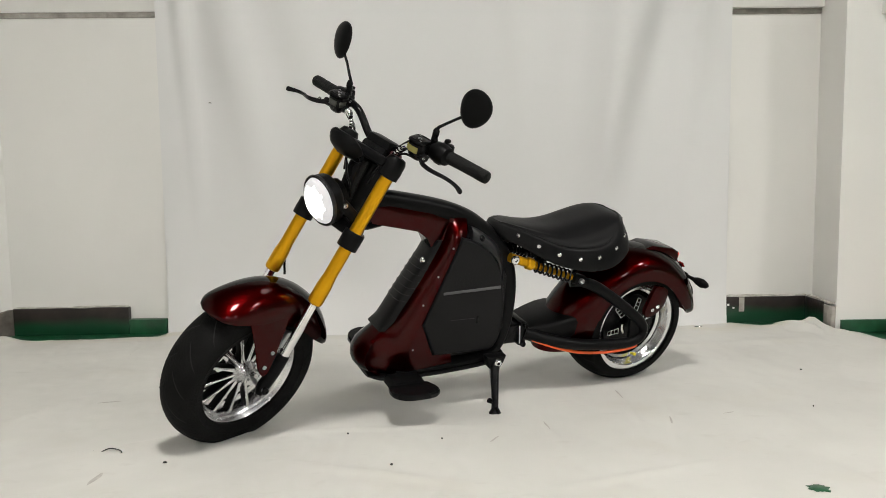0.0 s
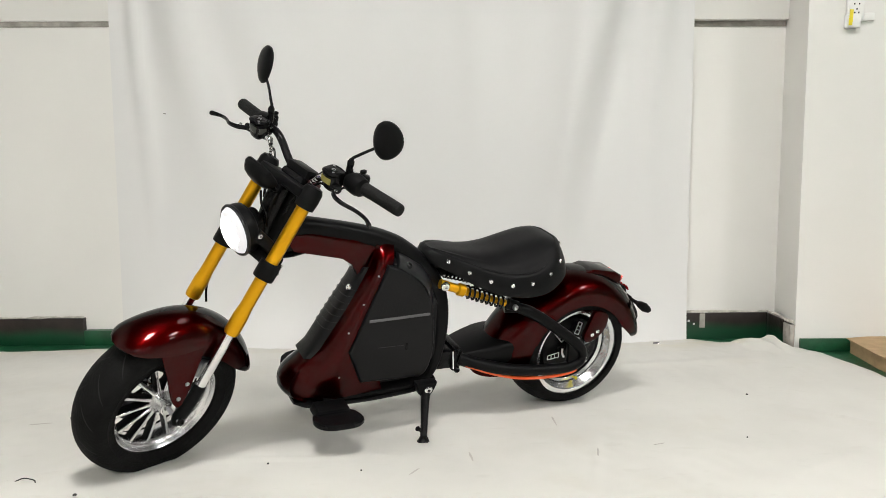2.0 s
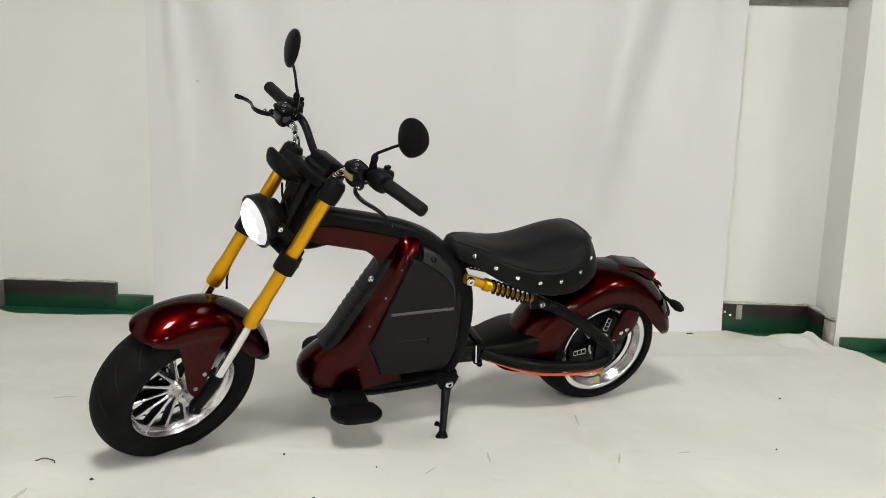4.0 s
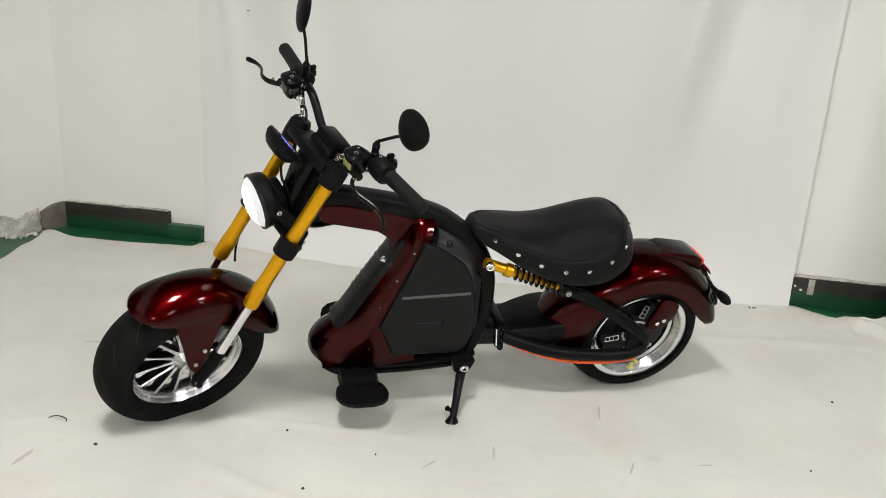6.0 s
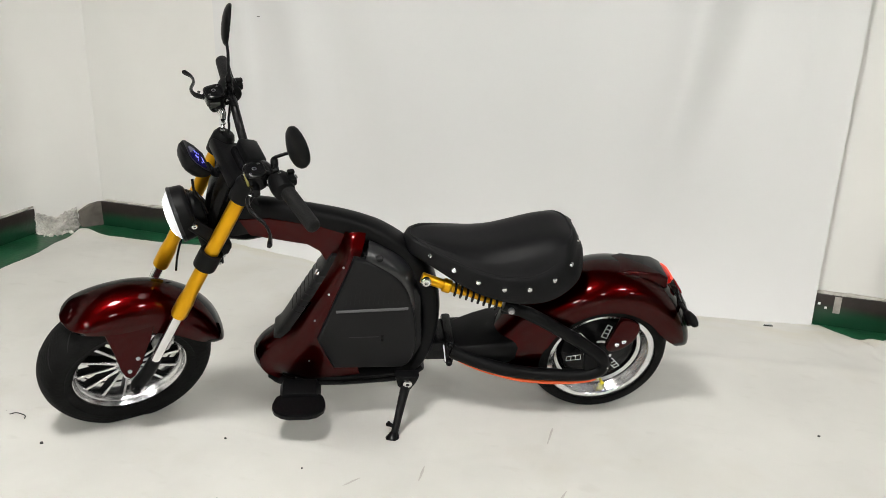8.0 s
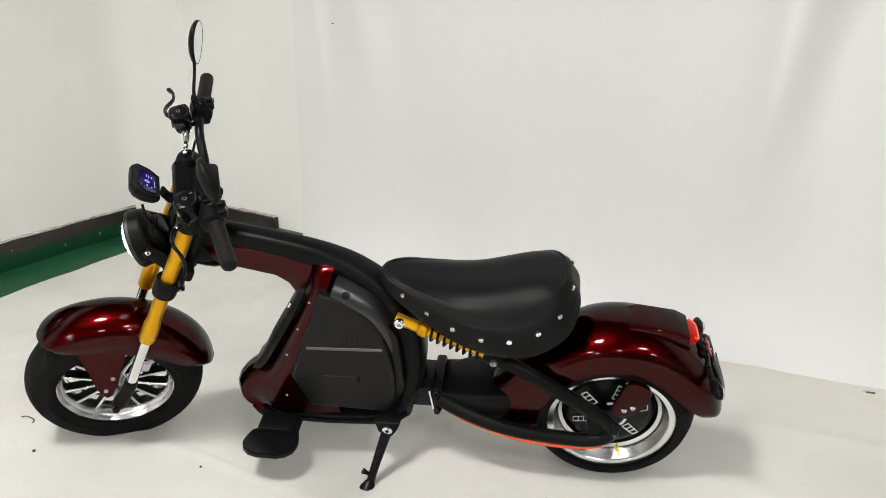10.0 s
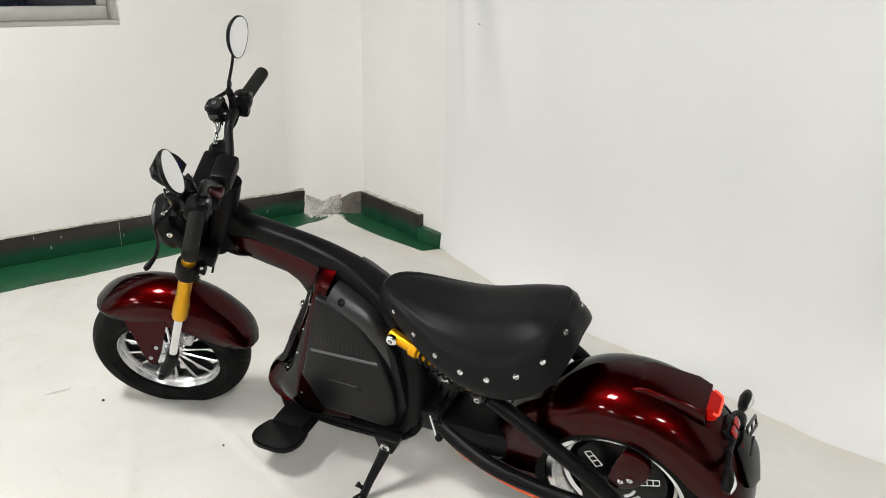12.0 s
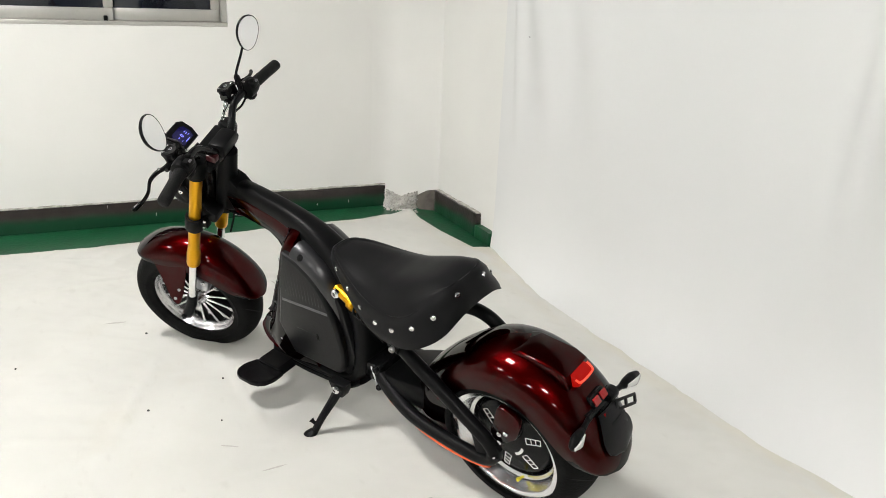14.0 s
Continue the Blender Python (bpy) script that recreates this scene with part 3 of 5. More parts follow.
def bolt(at, r, deep, axis=(0, -1, 0), bm=None):
    return lathe([(r, 0), (r, deep * 0.7), (r * 0.75, deep), (r * 0.4, deep), (r * 0.35, deep * 0.5)], 12, at, axis, bm=bm)


# -- wheels --
def tyre_profile(big, half, seat, crown, shoulder):
    pts = []
    for k in range(9):
        y = half * 0.93 * (k / 8)
        pts.append((big - (crown - math.sqrt(max(crown * crown - y * y, 1e-6))), y))
    r_edge = pts[-1][0]
    pts += [(r_edge - shoulder * 0.35, half * 0.99), (r_edge - shoulder, half), (seat + 0.02, half * 0.93), (seat, half * 0.84)]
    return [(r, -y) for r, y in reversed(pts[1:])] + pts


def tread(bm_mat, centre, big, half, crown, count, put):
    """Shallow diagonal grooves, as dark raised-lip slits laid on the crown."""
    bm = bmesh.new()
    for k in range(count):
        for s in (-1, 1):
            prev = None
            for j in range(7):
                f = 0.12 + 0.80 * j / 6
                y = s * half * f
                r = big - (crown - math.sqrt(crown * crown - y * y)) + 0.0012
                th = 2 * math.pi * (k + (0.5 if s > 0 else 0)) / count + 0.34 * f
                w = 0.012 * math.sin(math.pi * (0.08 + 0.84 * j / 6))
                pair = [bm.verts.new(centre + Vector((r * math.cos(th + e * w), y, r * math.sin(th + e * w)))) for e in (-1, 1)]
                if prev:
                    bm.faces.new((prev[0], prev[1], pair[1], pair[0]))
                prev = pair
    return bm


front_wheel = front("front_wheel", lathe(tyre_profile(0.245, 0.066, 0.160, 0.085, 0.035), 96, FC, closed=True), RUBBER, "narrow black tyre on a polished spoked rim", angle=50)
GROOVE = material("tread_groove", (0.006, 0.006, 0.006), 0.9, vary=0.1, bump=0)
part("tread", tread(GROOVE, FC, 0.245, 0.066, 0.085, 16, front), GROOVE, front_wheel)
rimf = [(0.158, -0.046), (0.166, -0.048), (0.166, -0.043), (0.156, -0.040), (0.146, -0.030), (0.138, -0.012), (0.138, 0.012), (0.146, 0.030), (0.156, 0.040), (0.166, 0.043), (0.166, 0.048), (0.158, 0.046),
        (0.150, 0.034), (0.143, 0.014), (0.143, -0.014), (0.150, -0.034)]
part("rim", lathe(rimf, 96, FC, closed=True), RIMSIL, front_wheel, "polished alloy rim")
hub = lathe([(0.012, -0.062), (0.024, -0.058), (0.026, -0.03), (0.034, -0.026), (0.034, 0.026), (0.026, 0.03), (0.024, 0.058), (0.012, 0.062)], 32, FC)
part("hub", hub, RIMSIL, front_wheel)
for k in range(7):
    for e in (-0.13, 0.13):
        a0 = 2 * math.pi * k / 7 + 0.2
        p0 = FC + Vector((0.030 * math.cos(a0 + e * 1.5), -0.020, 0.030 * math.sin(a0 + e * 1.5)))
        p1 = FC + Vector((0.142 * math.cos(a0 + e * 1.75), -0.022, 0.142 * math.sin(a0 + e * 1.75)))
        back_ = Vector((0, 0.016, 0))
        sp = part("spoke", tube([p0 + back_, (p0 + p1) / 2 + back_, p1 + back_], [(0.014, 0.0070), (0.014, 0.0046), (0.014, 0.0062)], 8, 2, (0, 1, 0), power=4), MATTE, front_wheel, "black spoke with machined face")
        part("spoke_face", tube([p0, (p0 + p1) / 2, p1], [(0.004, 0.0066), (0.003, 0.0040), (0.003, 0.0056)], 8, 2, (0, 1, 0)), RIMSIL, sp, "bright machined face")
disc = lathe([(0.055, 0.052), (0.118, 0.052), (0.118, 0.056), (0.055, 0.056)], 64, FC, closed=True)
part("brake_disc", disc, DARKSTEEL, front_wheel, "dark steel brake disc")
part("hub_cone", lathe([(0.040, -0.018), (0.036, -0.028), (0.022, -0.050), (0.020, -0.062), (0.012, -0.064)], 32, FC), RIMSIL, front_wheel, "polished hub cone")
carrier = bmesh.new()
for k in range(6):
    a0 = 2 * math.pi * k / 6
    rod(FC + Vector((0.02 * math.cos(a0), 0.05, 0.02 * math.sin(a0))), FC + Vector((0.062 * math.cos(a0 + 0.35), 0.054, 0.062 * math.sin(a0 + 0.35))), 0.007, 8, carrier)
part("disc_carrier", carrier, MATTE, front_wheel)

rear_wheel = rear("rear_wheel", lathe(tyre_profile(0.236, 0.106, 0.168, 0.16, 0.03), 112, RC, closed=True), RUBBER, "wide black tyre on a polished rim with hub motor", angle=50)
part("tread", tread(GROOVE, RC, 0.236, 0.106, 0.16, 18, rear), GROOVE, rear_wheel)
rimr = []
for y, r in ((-0.0950, 0.156), (-0.0965, 0.173), (-0.0940, 0.175), (-0.088, 0.174), (-0.084, 0.168), (-0.03, 0.160), (0.03, 0.160), (0.084, 0.168), (0.088, 0.174), (0.0940, 0.175), (0.0965, 0.173), (0.0950, 0.156), (0.090, 0.152), (0.076, 0.149), (0.070, 0.143), (0.058, 0.140), (0.052, 0.131), (0.030, 0.128), (-0.030, 0.128), (-0.052, 0.131), (-0.058, 0.140), (-0.070, 0.143), (-0.076, 0.149), (-0.090, 0.152)):
    rimr.append((r, y))
part("rim", lathe(rimr, 112, RC, closed=True), RIMSIL, rear_wheel, "polished deep alloy rim lip")
motor = lathe([(0.02, -0.072), (0.04, -0.070), (0.06, -0.066), (0.100, -0.062), (0.116, -0.054), (0.1275, -0.03), (0.1275, 0.03), (0.116, 0.054), (0.1, 0.062), (0.02, 0.07)], 96, RC)
motor_ob = part("hub_motor", motor, GLOSSB, rear_wheel, "gloss black hub motor cover")
for k in range(6):
    a0 = radians(20 + 60 * k)
    c, s = math.cos(a0), math.sin(a0)

    def onface(u, v):
        return RC + Vector((c * u - s * v, -0.0632 - 0.0048 * (0.108 - u) / 0.05, s * u + c * v))

    bm = bmesh.new()
    shape = [(0.056, -0.009), (0.100, -0.013), (0.105, 0.003), (0.060, 0.010)]
    for i in range(4):
        rod(onface(*shape[i]), onface(*shape[(i + 1) % 4]), 0.0013, 6, bm)
    for f in (0.36, 0.68):
        p0 = [shape[0][q] + (shape[1][q] - shape[0][q]) * f for q in (0, 1)]
        p1 = [shape[3][q] + (shape[2][q] - shape[3][q]) * f for q in (0, 1)]
        rod(onface(*p0), onface(*p1), 0.0013, 6, bm)
    part("print", bm, DECAL, motor_ob, "white printed outline")
for k in range(3):
    a0 = radians(80 + 120 * k)
    arc = [RC + Vector((0.044 * math.cos(a0 + e), -0.0712, 0.044 * math.sin(a0 + e))) for e in (-0.45, -0.15, 0.15, 0.45)]
    part("print", tube(arc, [(0.001, 0.0045)] * 4, 6, 3, (0, 1, 0)), DECAL, motor_ob, "white printed arc")
valve = tube([RC + Vector((0.03, -0.064, -0.124)), RC + Vector((0.029, -0.074, -0.121)), RC + Vector((0.028, -0.088, -0.117))], [0.004, 0.004, 0.006], 10, 2)
part("valve_cap", valve, YELLOW, rear_wheel, "yellow valve cap")

# -- fenders --


def fender(centre, crown_r, low_r, half_w, th0, th1, steps=64, cross=21, thick=0.004, flat=2.0, round0=10.0, round1=10.0, skirt=0.0):
    """An arched mudguard. crown_r, low_r, half_w: tables over the angle, in degrees from the tail, upwards."""
    bm = bmesh.new()
    rows = []
    for i in range(steps + 1):
        th = th0 + (th1 - th0) * i / steps
        big, low, half = (sum(lerp_table(tab, th + e) for e in (-9, -6, -3, 0, 3, 6, 9)) / 7 for tab in (crown_r, low_r, half_w))
        for gap, span in ((th - th0, round0), (th1 - th, round1)):
            if span and gap < span:
                e = math.sqrt(max(0.0, 1 - (1 - gap / span) ** 2))
                half *= 0.30 + 0.70 * e
                low = big - 0.008 - (big - 0.008 - low) * e
        row = []
        for j in range(2 * cross + 1):
            f = j / cross - 1
            a = abs(f)
            # a superellipse from the crown to the shoulder, then the skirt
            ang = min(1.0, a / 0.86) * math.pi / 2
            edge = low + skirt * (big - low)
            y = math.copysign(half * math.sin(ang) ** (2 / flat), f) if f else 0.0
            r = edge + (big - edge) * max(0.0, math.cos(ang)) ** (2 / flat)
            if a > 0.86:
                r = edge + (low - edge) * (a - 0.86) / 0.14
            row.append((r, y))
        inner = [(r - thick * (1 - min(1, abs(y) / half) ** 4), y * (1 - thick / half)) for r, y in row]
        rows.append([centre + Vector((r * math.cos(radians(th)), y, r * math.sin(radians(th)))) for r, y in row + inner[::-1]])
    bm.free()
    return loft(rows)


front_fender = front("front_fender", fender(FC, [(-4, 0.284), (20, 0.293), (70, 0.298), (95, 0.292), (110, 0.288), (126, 0.281)],
                     [(3, 0.276), (7, 0.26), (13, 0.234), (24, 0.208), (50, 0.195), (75, 0.195), (95, 0.206), (104, 0.226), (112, 0.246), (119.5, 0.266)],
                     [(3, 0.05), (7, 0.066), (16, 0.078), (40, 0.083), (90, 0.083), (108, 0.079), (115, 0.071), (122, 0.056)], 2, 119.5, flat=2.05, skirt=0.30), RED, "glossy candy red front mudguard", angle=60)
for s in (-1, 1):
    stay = prism([(-1.492, 0.470), (-1.480, 0.40), (-1.474, 0.335), (-1.466, 0.312), (-1.455, 0.300), (-1.440, 0.306), (-1.414, 0.345), (-1.376, 0.42), (-1.356, 0.470)], s * 0.073, s * 0.079, 0.002, 1, shear=0.22, zref=0.475)
    st = part("fender_stay", stay, RED, front_fender, "dark red mudguard stay plate")
    for x, z in ((-1.423, 0.365), (-1.452, 0.329)):
        part("bolt", bolt((x, s * (0.079 + 0.22 * (0.475 - z)), z), 0.006, 0.005, (0, s, 0)), STEEL, st)

rear_fender = rear("rear_fender", fender(RC, [(2, 0.304), (14, 0.302), (30, 0.300), (70, 0.301), (100, 0.293), (122, 0.277), (145, 0.291), (165, 0.327), (180, 0.362), (192, 0.386)],
                   [(4, 0.266), (7, 0.250), (11, 0.230), (16, 0.218), (22, 0.206), (30, 0.194), (60, 0.190), (120, 0.190), (150, 0.187), (192, 0.186)],
                   [(2, 0.084), (5, 0.095), (10, 0.104), (20, 0.112), (30, 0.114), (120, 0.114), (150, 0.109), (192, 0.098)], 2, 192, 90, flat=2.1, round1=0.0, skirt=0.32), RED, "glossy candy red rear mudguard", angle=60)
lobe = prism(smooth_outline([(0.03, 0.420), (0.085, 0.402), (0.084, 0.352), (0.056, 0.314), (0.016, 0.298), (-0.006, 0.318), (0.008, 0.37)], 4), -0.134, -0.114, 0.005)
lobe_ob = part("fender_bracket", lobe, RED, rear_fender, "red mudguard bracket plate")
for x, z in ((0.025, 0.331), (0.046, 0.342)):
    part("bolt", bolt((x, -0.134, z), 0.0075, 0.006), CHROME, lobe_ob)
part("fender_bracket", prism(smooth_outline([(0.03, 0.420), (0.085, 0.402), (0.084, 0.352), (0.056, 0.314), (0.016, 0.298), (-0.006, 0.318), (0.008, 0.37)], 4), 0.114, 0.134, 0.005), RED, rear_fender, "red mudguard bracket plate")

# -- fork --
def on_fork(z):
    return -1.107 + (z - 0.859) * 0.524


for s in (-1, 1):
    y = s * 0.103
    q = lambda z: (on_fork(z), y, z)
    leg = front("fork_leg", tube([q(0.875), q(0.578), q(0.568), q(0.548), q(0.504), q(0.497), q(0.494)], [0.0193, 0.0193, 0.0203, 0.0226, 0.0228, 0.0212, 0.017], 24, 1), GOLD, "gold anodised fork tube")
    part("stanchion", tube([q(0.50), q(0.335)], 0.0145, 20, 1), CHROME, leg, "polished steel stanchion")
    foot = tube([(on_fork(0.342), y, 0.342), (on_fork(0.336), y, 0.336), (-1.405, y, 0.295), (-1.440, y, 0.250), (-1.452, y, 0.228)], [0.014, 0.0185, 0.0195, 0.020, 0.011], 14, 4, (0, 1, 0))
    part("fork_foot", foot, MATTE, leg, "matte black fork foot")
    part("axle_cap", bolt((-1.447, s * 0.122, 0.25), 0.011, 0.009, (0, s, 0)), MATTE, leg)
    clamp = lathe([(0.0205, -0.026), (0.030, -0.026), (0.031, -0.020), (0.031, 0.020), (0.030, 0.026), (0.0205, 0.026)], 28, q(0.683), (0.465, 0, 0.885), closed=True)
    rbox((0.022, 0.03, 0.04), (on_fork(0.683) + 0.03, s * 0.093, 0.675), 0.004, bm=clamp)
    cl = part("clamp", clamp, MATTE, leg)
    for dz in (-0.012, 0.012):
        part("bolt", bolt((on_fork(0.675 + dz) + 0.040, s * 0.108, 0.675 + dz), 0.005, 0.004, (0, s, 0)), CHROME, cl)
    part("top_cap", lathe([(0.015, 0.045), (0.024, 0.042), (0.030, 0.030), (0.031, 0.0), (0.029, -0.022), (0.0205, -0.024)], 28, q(0.885), (0.465, 0, 0.885)), MATTE, leg)
caliper = rbox((0.05, 0.03, 0.055), (-1.345, -0.062, 0.36), 0.008, pose(0, 0, 0, 0, 28, 0))
cal = front("brake_caliper", caliper, STEEL, "silver brake caliper")
for dx, dz in ((-0.012, -0.02), (0.014, 0.016)):
    part("bolt", bolt((-1.345 + dx, -0.077, 0.36 + dz), 0.008, 0.006), CHROME, cal)
front("axle", rod(FC + Vector((0, -0.118, 0)), FC + Vector((0, 0.118, 0)), 0.008, 12), STEEL)

# triple clamps, steering stem, shrouds
lower = rbox((0.075, 0.17, 0.04), (-1.165, 0, 0.690), 0.010, pose(0, 0, 0, 0, 27.7, 0))
front("lower_triple_clamp", lower, MATTE, "matte black lower fork bridge")
upper = rbox((0.085, 0.19, 0.030), (-1.085, 0, 0.893), 0.010, pose(0, 0, 0, 0, 27.7, 0))
front("upper_triple_clamp", upper, MATTE, "matte black upper fork bridge")
stem = tube([(-1.15, 0, 0.66), (-1.09, 0, 0.775), (-1.035, 0, 0.885)], [0.030, 0.033, 0.029], 20, 2, (0, 1, 0))
front("steering_stem", stem, MATTE)
shroud = prism([(-1.185, 0.70), (-1.150, 0.85), (-1.125, 0.90), (-1.085, 0.89), (-1.12, 0.80), (-1.155, 0.70)], -0.022, 0.022, 0.008)
front("fork_shroud", shroud, GLOSSB, "black shroud with cable loom behind the headlight")

# headlight
hl_at, hl_ax = Vector((-1.246, 0, 0.768)), Vector((-0.984, 0.052, -0.17)).normalized()
shell = lathe([(0.026, -0.072), (0.040, -0.070), (0.044, -0.066), (0.045, -0.046), (0.049, -0.042), (0.064, -0.040), (0.0705, -0.034), (0.0725, -0.026), (0.0735, -0.012), (0.0753, 0.0), (0.0725, 0.004), (0.0688, 0.004), (0.0670, -0.004)], 48, hl_at, hl_ax)
for k in range(5):
    lathe([(0.0445, -0.0015), (0.0475, -0.0015), (0.0475, 0.0015), (0.0445, 0.0015)], 40, hl_at - hl_ax * (0.050 + 0.004 * k), hl_ax, closed=True, bm=shell)
headlight = front("headlight", shell, MATTE, "round black headlight with bright white LED lens")
part("trim_ring", lathe([(0.0744, -0.006), (0.0764, 0.0), (0.0744, 0.004), (0.0700, 0.004), (0.0700, -0.004)], 48, hl_at, hl_ax, closed=True), DARKSTEEL, headlight)
part("lens", lathe([(0.0688, 0.0), (0.0640, 0.009), (0.0520, 0.017), (0.0340, 0.0225), (0.0186, 0.0245), (0.004, 0.025)], 48, hl_at, hl_ax), LAMP, headlight, "glowing white lens")
part("core_lens", lathe([(0.046, 0.017), (0.044, 0.0215), (0.028, 0.0255), (0.004, 0.0270)], 40, hl_at, hl_ax), LED, headlight, "bright lit centre")
turn = Vector((0, 0, 1)).rotation_difference(hl_ax).to_matrix()
for k in range(9):
    a0 = 2 * math.pi * k / 8
    rr = 0.0450 if k < 8 else 0.0
    at = hl_at + turn @ Vector((rr * math.cos(a0), rr * math.sin(a0), 0.0165 if k < 8 else 0.024))
    part("led", lathe([(0.0075, -0.004), (0.0070, 0.001), (0.004, 0.0028)], 16, at, hl_ax), LED, headlight, "white LED chip")
for s in (-1, 1):
    arm = tube([(-1.222, s * 0.066, 0.785), (-1.185, s * 0.082, 0.745), (-1.160, s * 0.088, 0.70)], [(0.018, 0.010)] * 3, 10, 4, (1, 0, 0))
    ar = part("mount_arm", arm, MATTE, headlight)
    part("bolt", bolt((-1.218, s * 0.074, 0.783), 0.008, 0.006, (0, s, 0)), CHROME, ar)

# -- handlebar and controls --
bar = tube([(-1.015, -0.36, 0.978), (-1.03, -0.24, 0.983), (-1.042, -0.15, 0.985), (-1.046, -0.11, 0.972), (-1.046, -0.07, 0.935), (-1.046, -0.04, 0.917), (-1.046, 0, 0.914),
            (-1.046, 0.04, 0.917), (-1.046, 0.07, 0.935), (-1.046, 0.11, 0.972), (-1.042, 0.15, 0.985), (-1.03, 0.24, 0.983), (-1.015, 0.36, 0.978)], 0.0115, 16, 5)
BARS = STEER @ Matrix.Translation((0.006, 0, -0.006))
handlebar = part("handlebar", bar, GLOSSB, bike, "black tubular handlebar", BARS)
part("bar_clamp", rbox((0.055, 0.095, 0.045), (-1.046, 0, 0.920), 0.010, pose(0, 0, 0, 0, 20, 0)), MATTE, handlebar)
part("bar_riser", rbox((0.058, 0.10, 0.044), (-1.062, 0, 0.902), 0.014, pose(0, 0, 0, 0, 24, 0)), GLOSSB, handlebar)
for s in (-1, 1):
    g = tube([(-1.029, s * 0.238, 0.983), (-1.0275, s * 0.245, 0.983), (-1.02, s * 0.30, 0.981), (-1.012, s * 0.358, 0.978), (-1.011, s * 0.368, 0.978), (-1.0108, s * 0.372, 0.978)],
             [0.0175, 0.0185, 0.0178, 0.0180, 0.0165, 0.010], 20, 3)
    part("grip", g, GRIP, handlebar, "black ribbed rubber grip")
    # switch housing
    sw = lathe([(0.018, -0.030), (0.026, -0.026), (0.029, -0.010), (0.029, 0.012), (0.026, 0.026), (0.018, 0.030)], 24, (-1.034, s * 0.212, 0.984), (0, 1, 0))
    rbox((0.03, 0.036, 0.022), (-1.014, s * 0.212, 0.998), 0.006, bm=sw)
    rbox((0.018, 0.012, 0.010), (-1.008, s * 0.205, 1.014), 0.003, bm=sw)
    rbox((0.022, 0.03, 0.026), (-1.028, s * 0.206, 0.962), 0.006, bm=sw)
    swo = part("switch_housing", sw, MATTE, handlebar, "black switch housing")
    part("button", rbox((0.008, 0.012, 0.006), (-1.000, s * 0.216, 1.005), 0.002), GREYBAR, swo)
    # brake master cylinder with its fluid window
    cup = Vector((-1.084, s * 0.172, 0.996))
    res = tube([cup + Vector((0.004, 0, -0.032)), cup + Vector((0.002, 0, -0.024)), cup, cup + Vector((-0.002, 0, 0.013))], [(0.020, 0.018), (0.0255, 0.0225), (0.027, 0.024), (0.027, 0.024)], 24, 3, (0, 1, 0), power=3.2)
    rsv = part("brake_reservoir", res, GLOSSB, handlebar, "black brake fluid reservoir with a window" if s > 0 else "black brake fluid reservoir with a yellow window")
    part("window", rbox((0.006, 0.034, 0.019), cup + Vector((-0.0225, 0, -0.006)), 0.0028, pose(0, 0, 0, 0, 4, 0)), FLUID if s < 0 else SMOKED, rsv, "translucent fluid window")
    part("window", rbox((0.026, 0.005, 0.018), cup + Vector((-0.006, -s * 0.0252, -0.007)), 0.0022), FLUID if s < 0 else SMOKED, rsv, "translucent fluid window")
    lid = tube([cup + Vector((-0.002, 0, 0.0135)), cup + Vector((-0.002, 0, 0.0165)), cup + Vector((-0.0025, 0, 0.0205)), cup + Vector((-0.0025, 0, 0.022))], [(0.0285, 0.0255), (0.029, 0.026), (0.028, 0.025), (0.022, 0.020)], 24, 2, (0, 1, 0), power=3.4)
    lid_ob = part("cap", lid, GLOSSB, rsv)
    part("emblem", lathe([(0.0056, -0.0005), (0.0056, 0.0006), (0.0044, 0.0006), (0.0044, -0.0005)], 20, cup + Vector((-0.0025, 0, 0.0222)), (0, 0, 1), closed=True), STEEL, lid_ob, "pale printed ring")
    for dx in (-0.012, 0.012):
        part("bolt", bolt((-1.0865 + 1.2 * dx, s * 0.172 + dx * 1.3, 1.0165), 0.0036, 0.003, (0, 0, 1)), CHROME, rsv)
    cyl = tube([(-1.078, s * 0.135, 0.975), (-1.090, s * 0.18, 0.977), (-1.098, s * 0.215, 0.978)], [0.011, 0.013, 0.011], 12, 2)
    rbox((0.05, 0.018, 0.02), (-1.062, s * 0.165, 0.984), 0.004, bm=cyl)
    part("lever_perch", cyl, GLOSSB, handlebar)
    lev = tube([(-1.095, s * 0.200, 0.977), (-1.122, s * 0.226, 0.975), (-1.126, s * 0.262, 0.971), (-1.108, s * 0.305, 0.964), (-1.106, s * 0.34, 0.960), (-1.116, s * 0.368, 0.957), (-1.121, s * 0.374, 0.957)],
               [(0.007, 0.006), (0.0075, 0.0055), (0.0065, 0.0045), (0.0058, 0.004), (0.0058, 0.004), (0.0078, 0.0065), (0.005, 0.0045)], 10, 4, (0, 0, 1))
    lv = part("brake_lever", lev, GLOSSB, handlebar, "black curved brake lever")
    for dx, dy in ((0.0, 0.0), (-0.016, 0.018)):
        part("bolt", bolt((-1.098 + dx, s * (0.205 + dy), 0.983), 0.005, 0.004, (0, 0, 1)), CHROME, lv)
    for x, y, z, ax in ((-1.034, 0.198, 1.010, (0, 0, 1)), (-1.052, 0.214, 0.992, (-1, 0, 0.3)), (-1.058, 0.150, 0.994, (-0.6, 0, 0.8)), (-1.062, 0.178, 0.970, (-0.8, 0, -0.6)), (-1.012, 0.226, 0.975, (1, 0, -0.3))):
        part("bolt", bolt((x, s * y, z), 0.0042, 0.004, ax), CHROME, swo)
    # banjo fitting and braided hose
    fit_ = tube([(-1.080, s * 0.136, 0.975), (-1.078, s * 0.124, 0.972), (-1.082, s * 0.112, 0.964)], [0.010, 0.0095, 0.007], 12, 2)
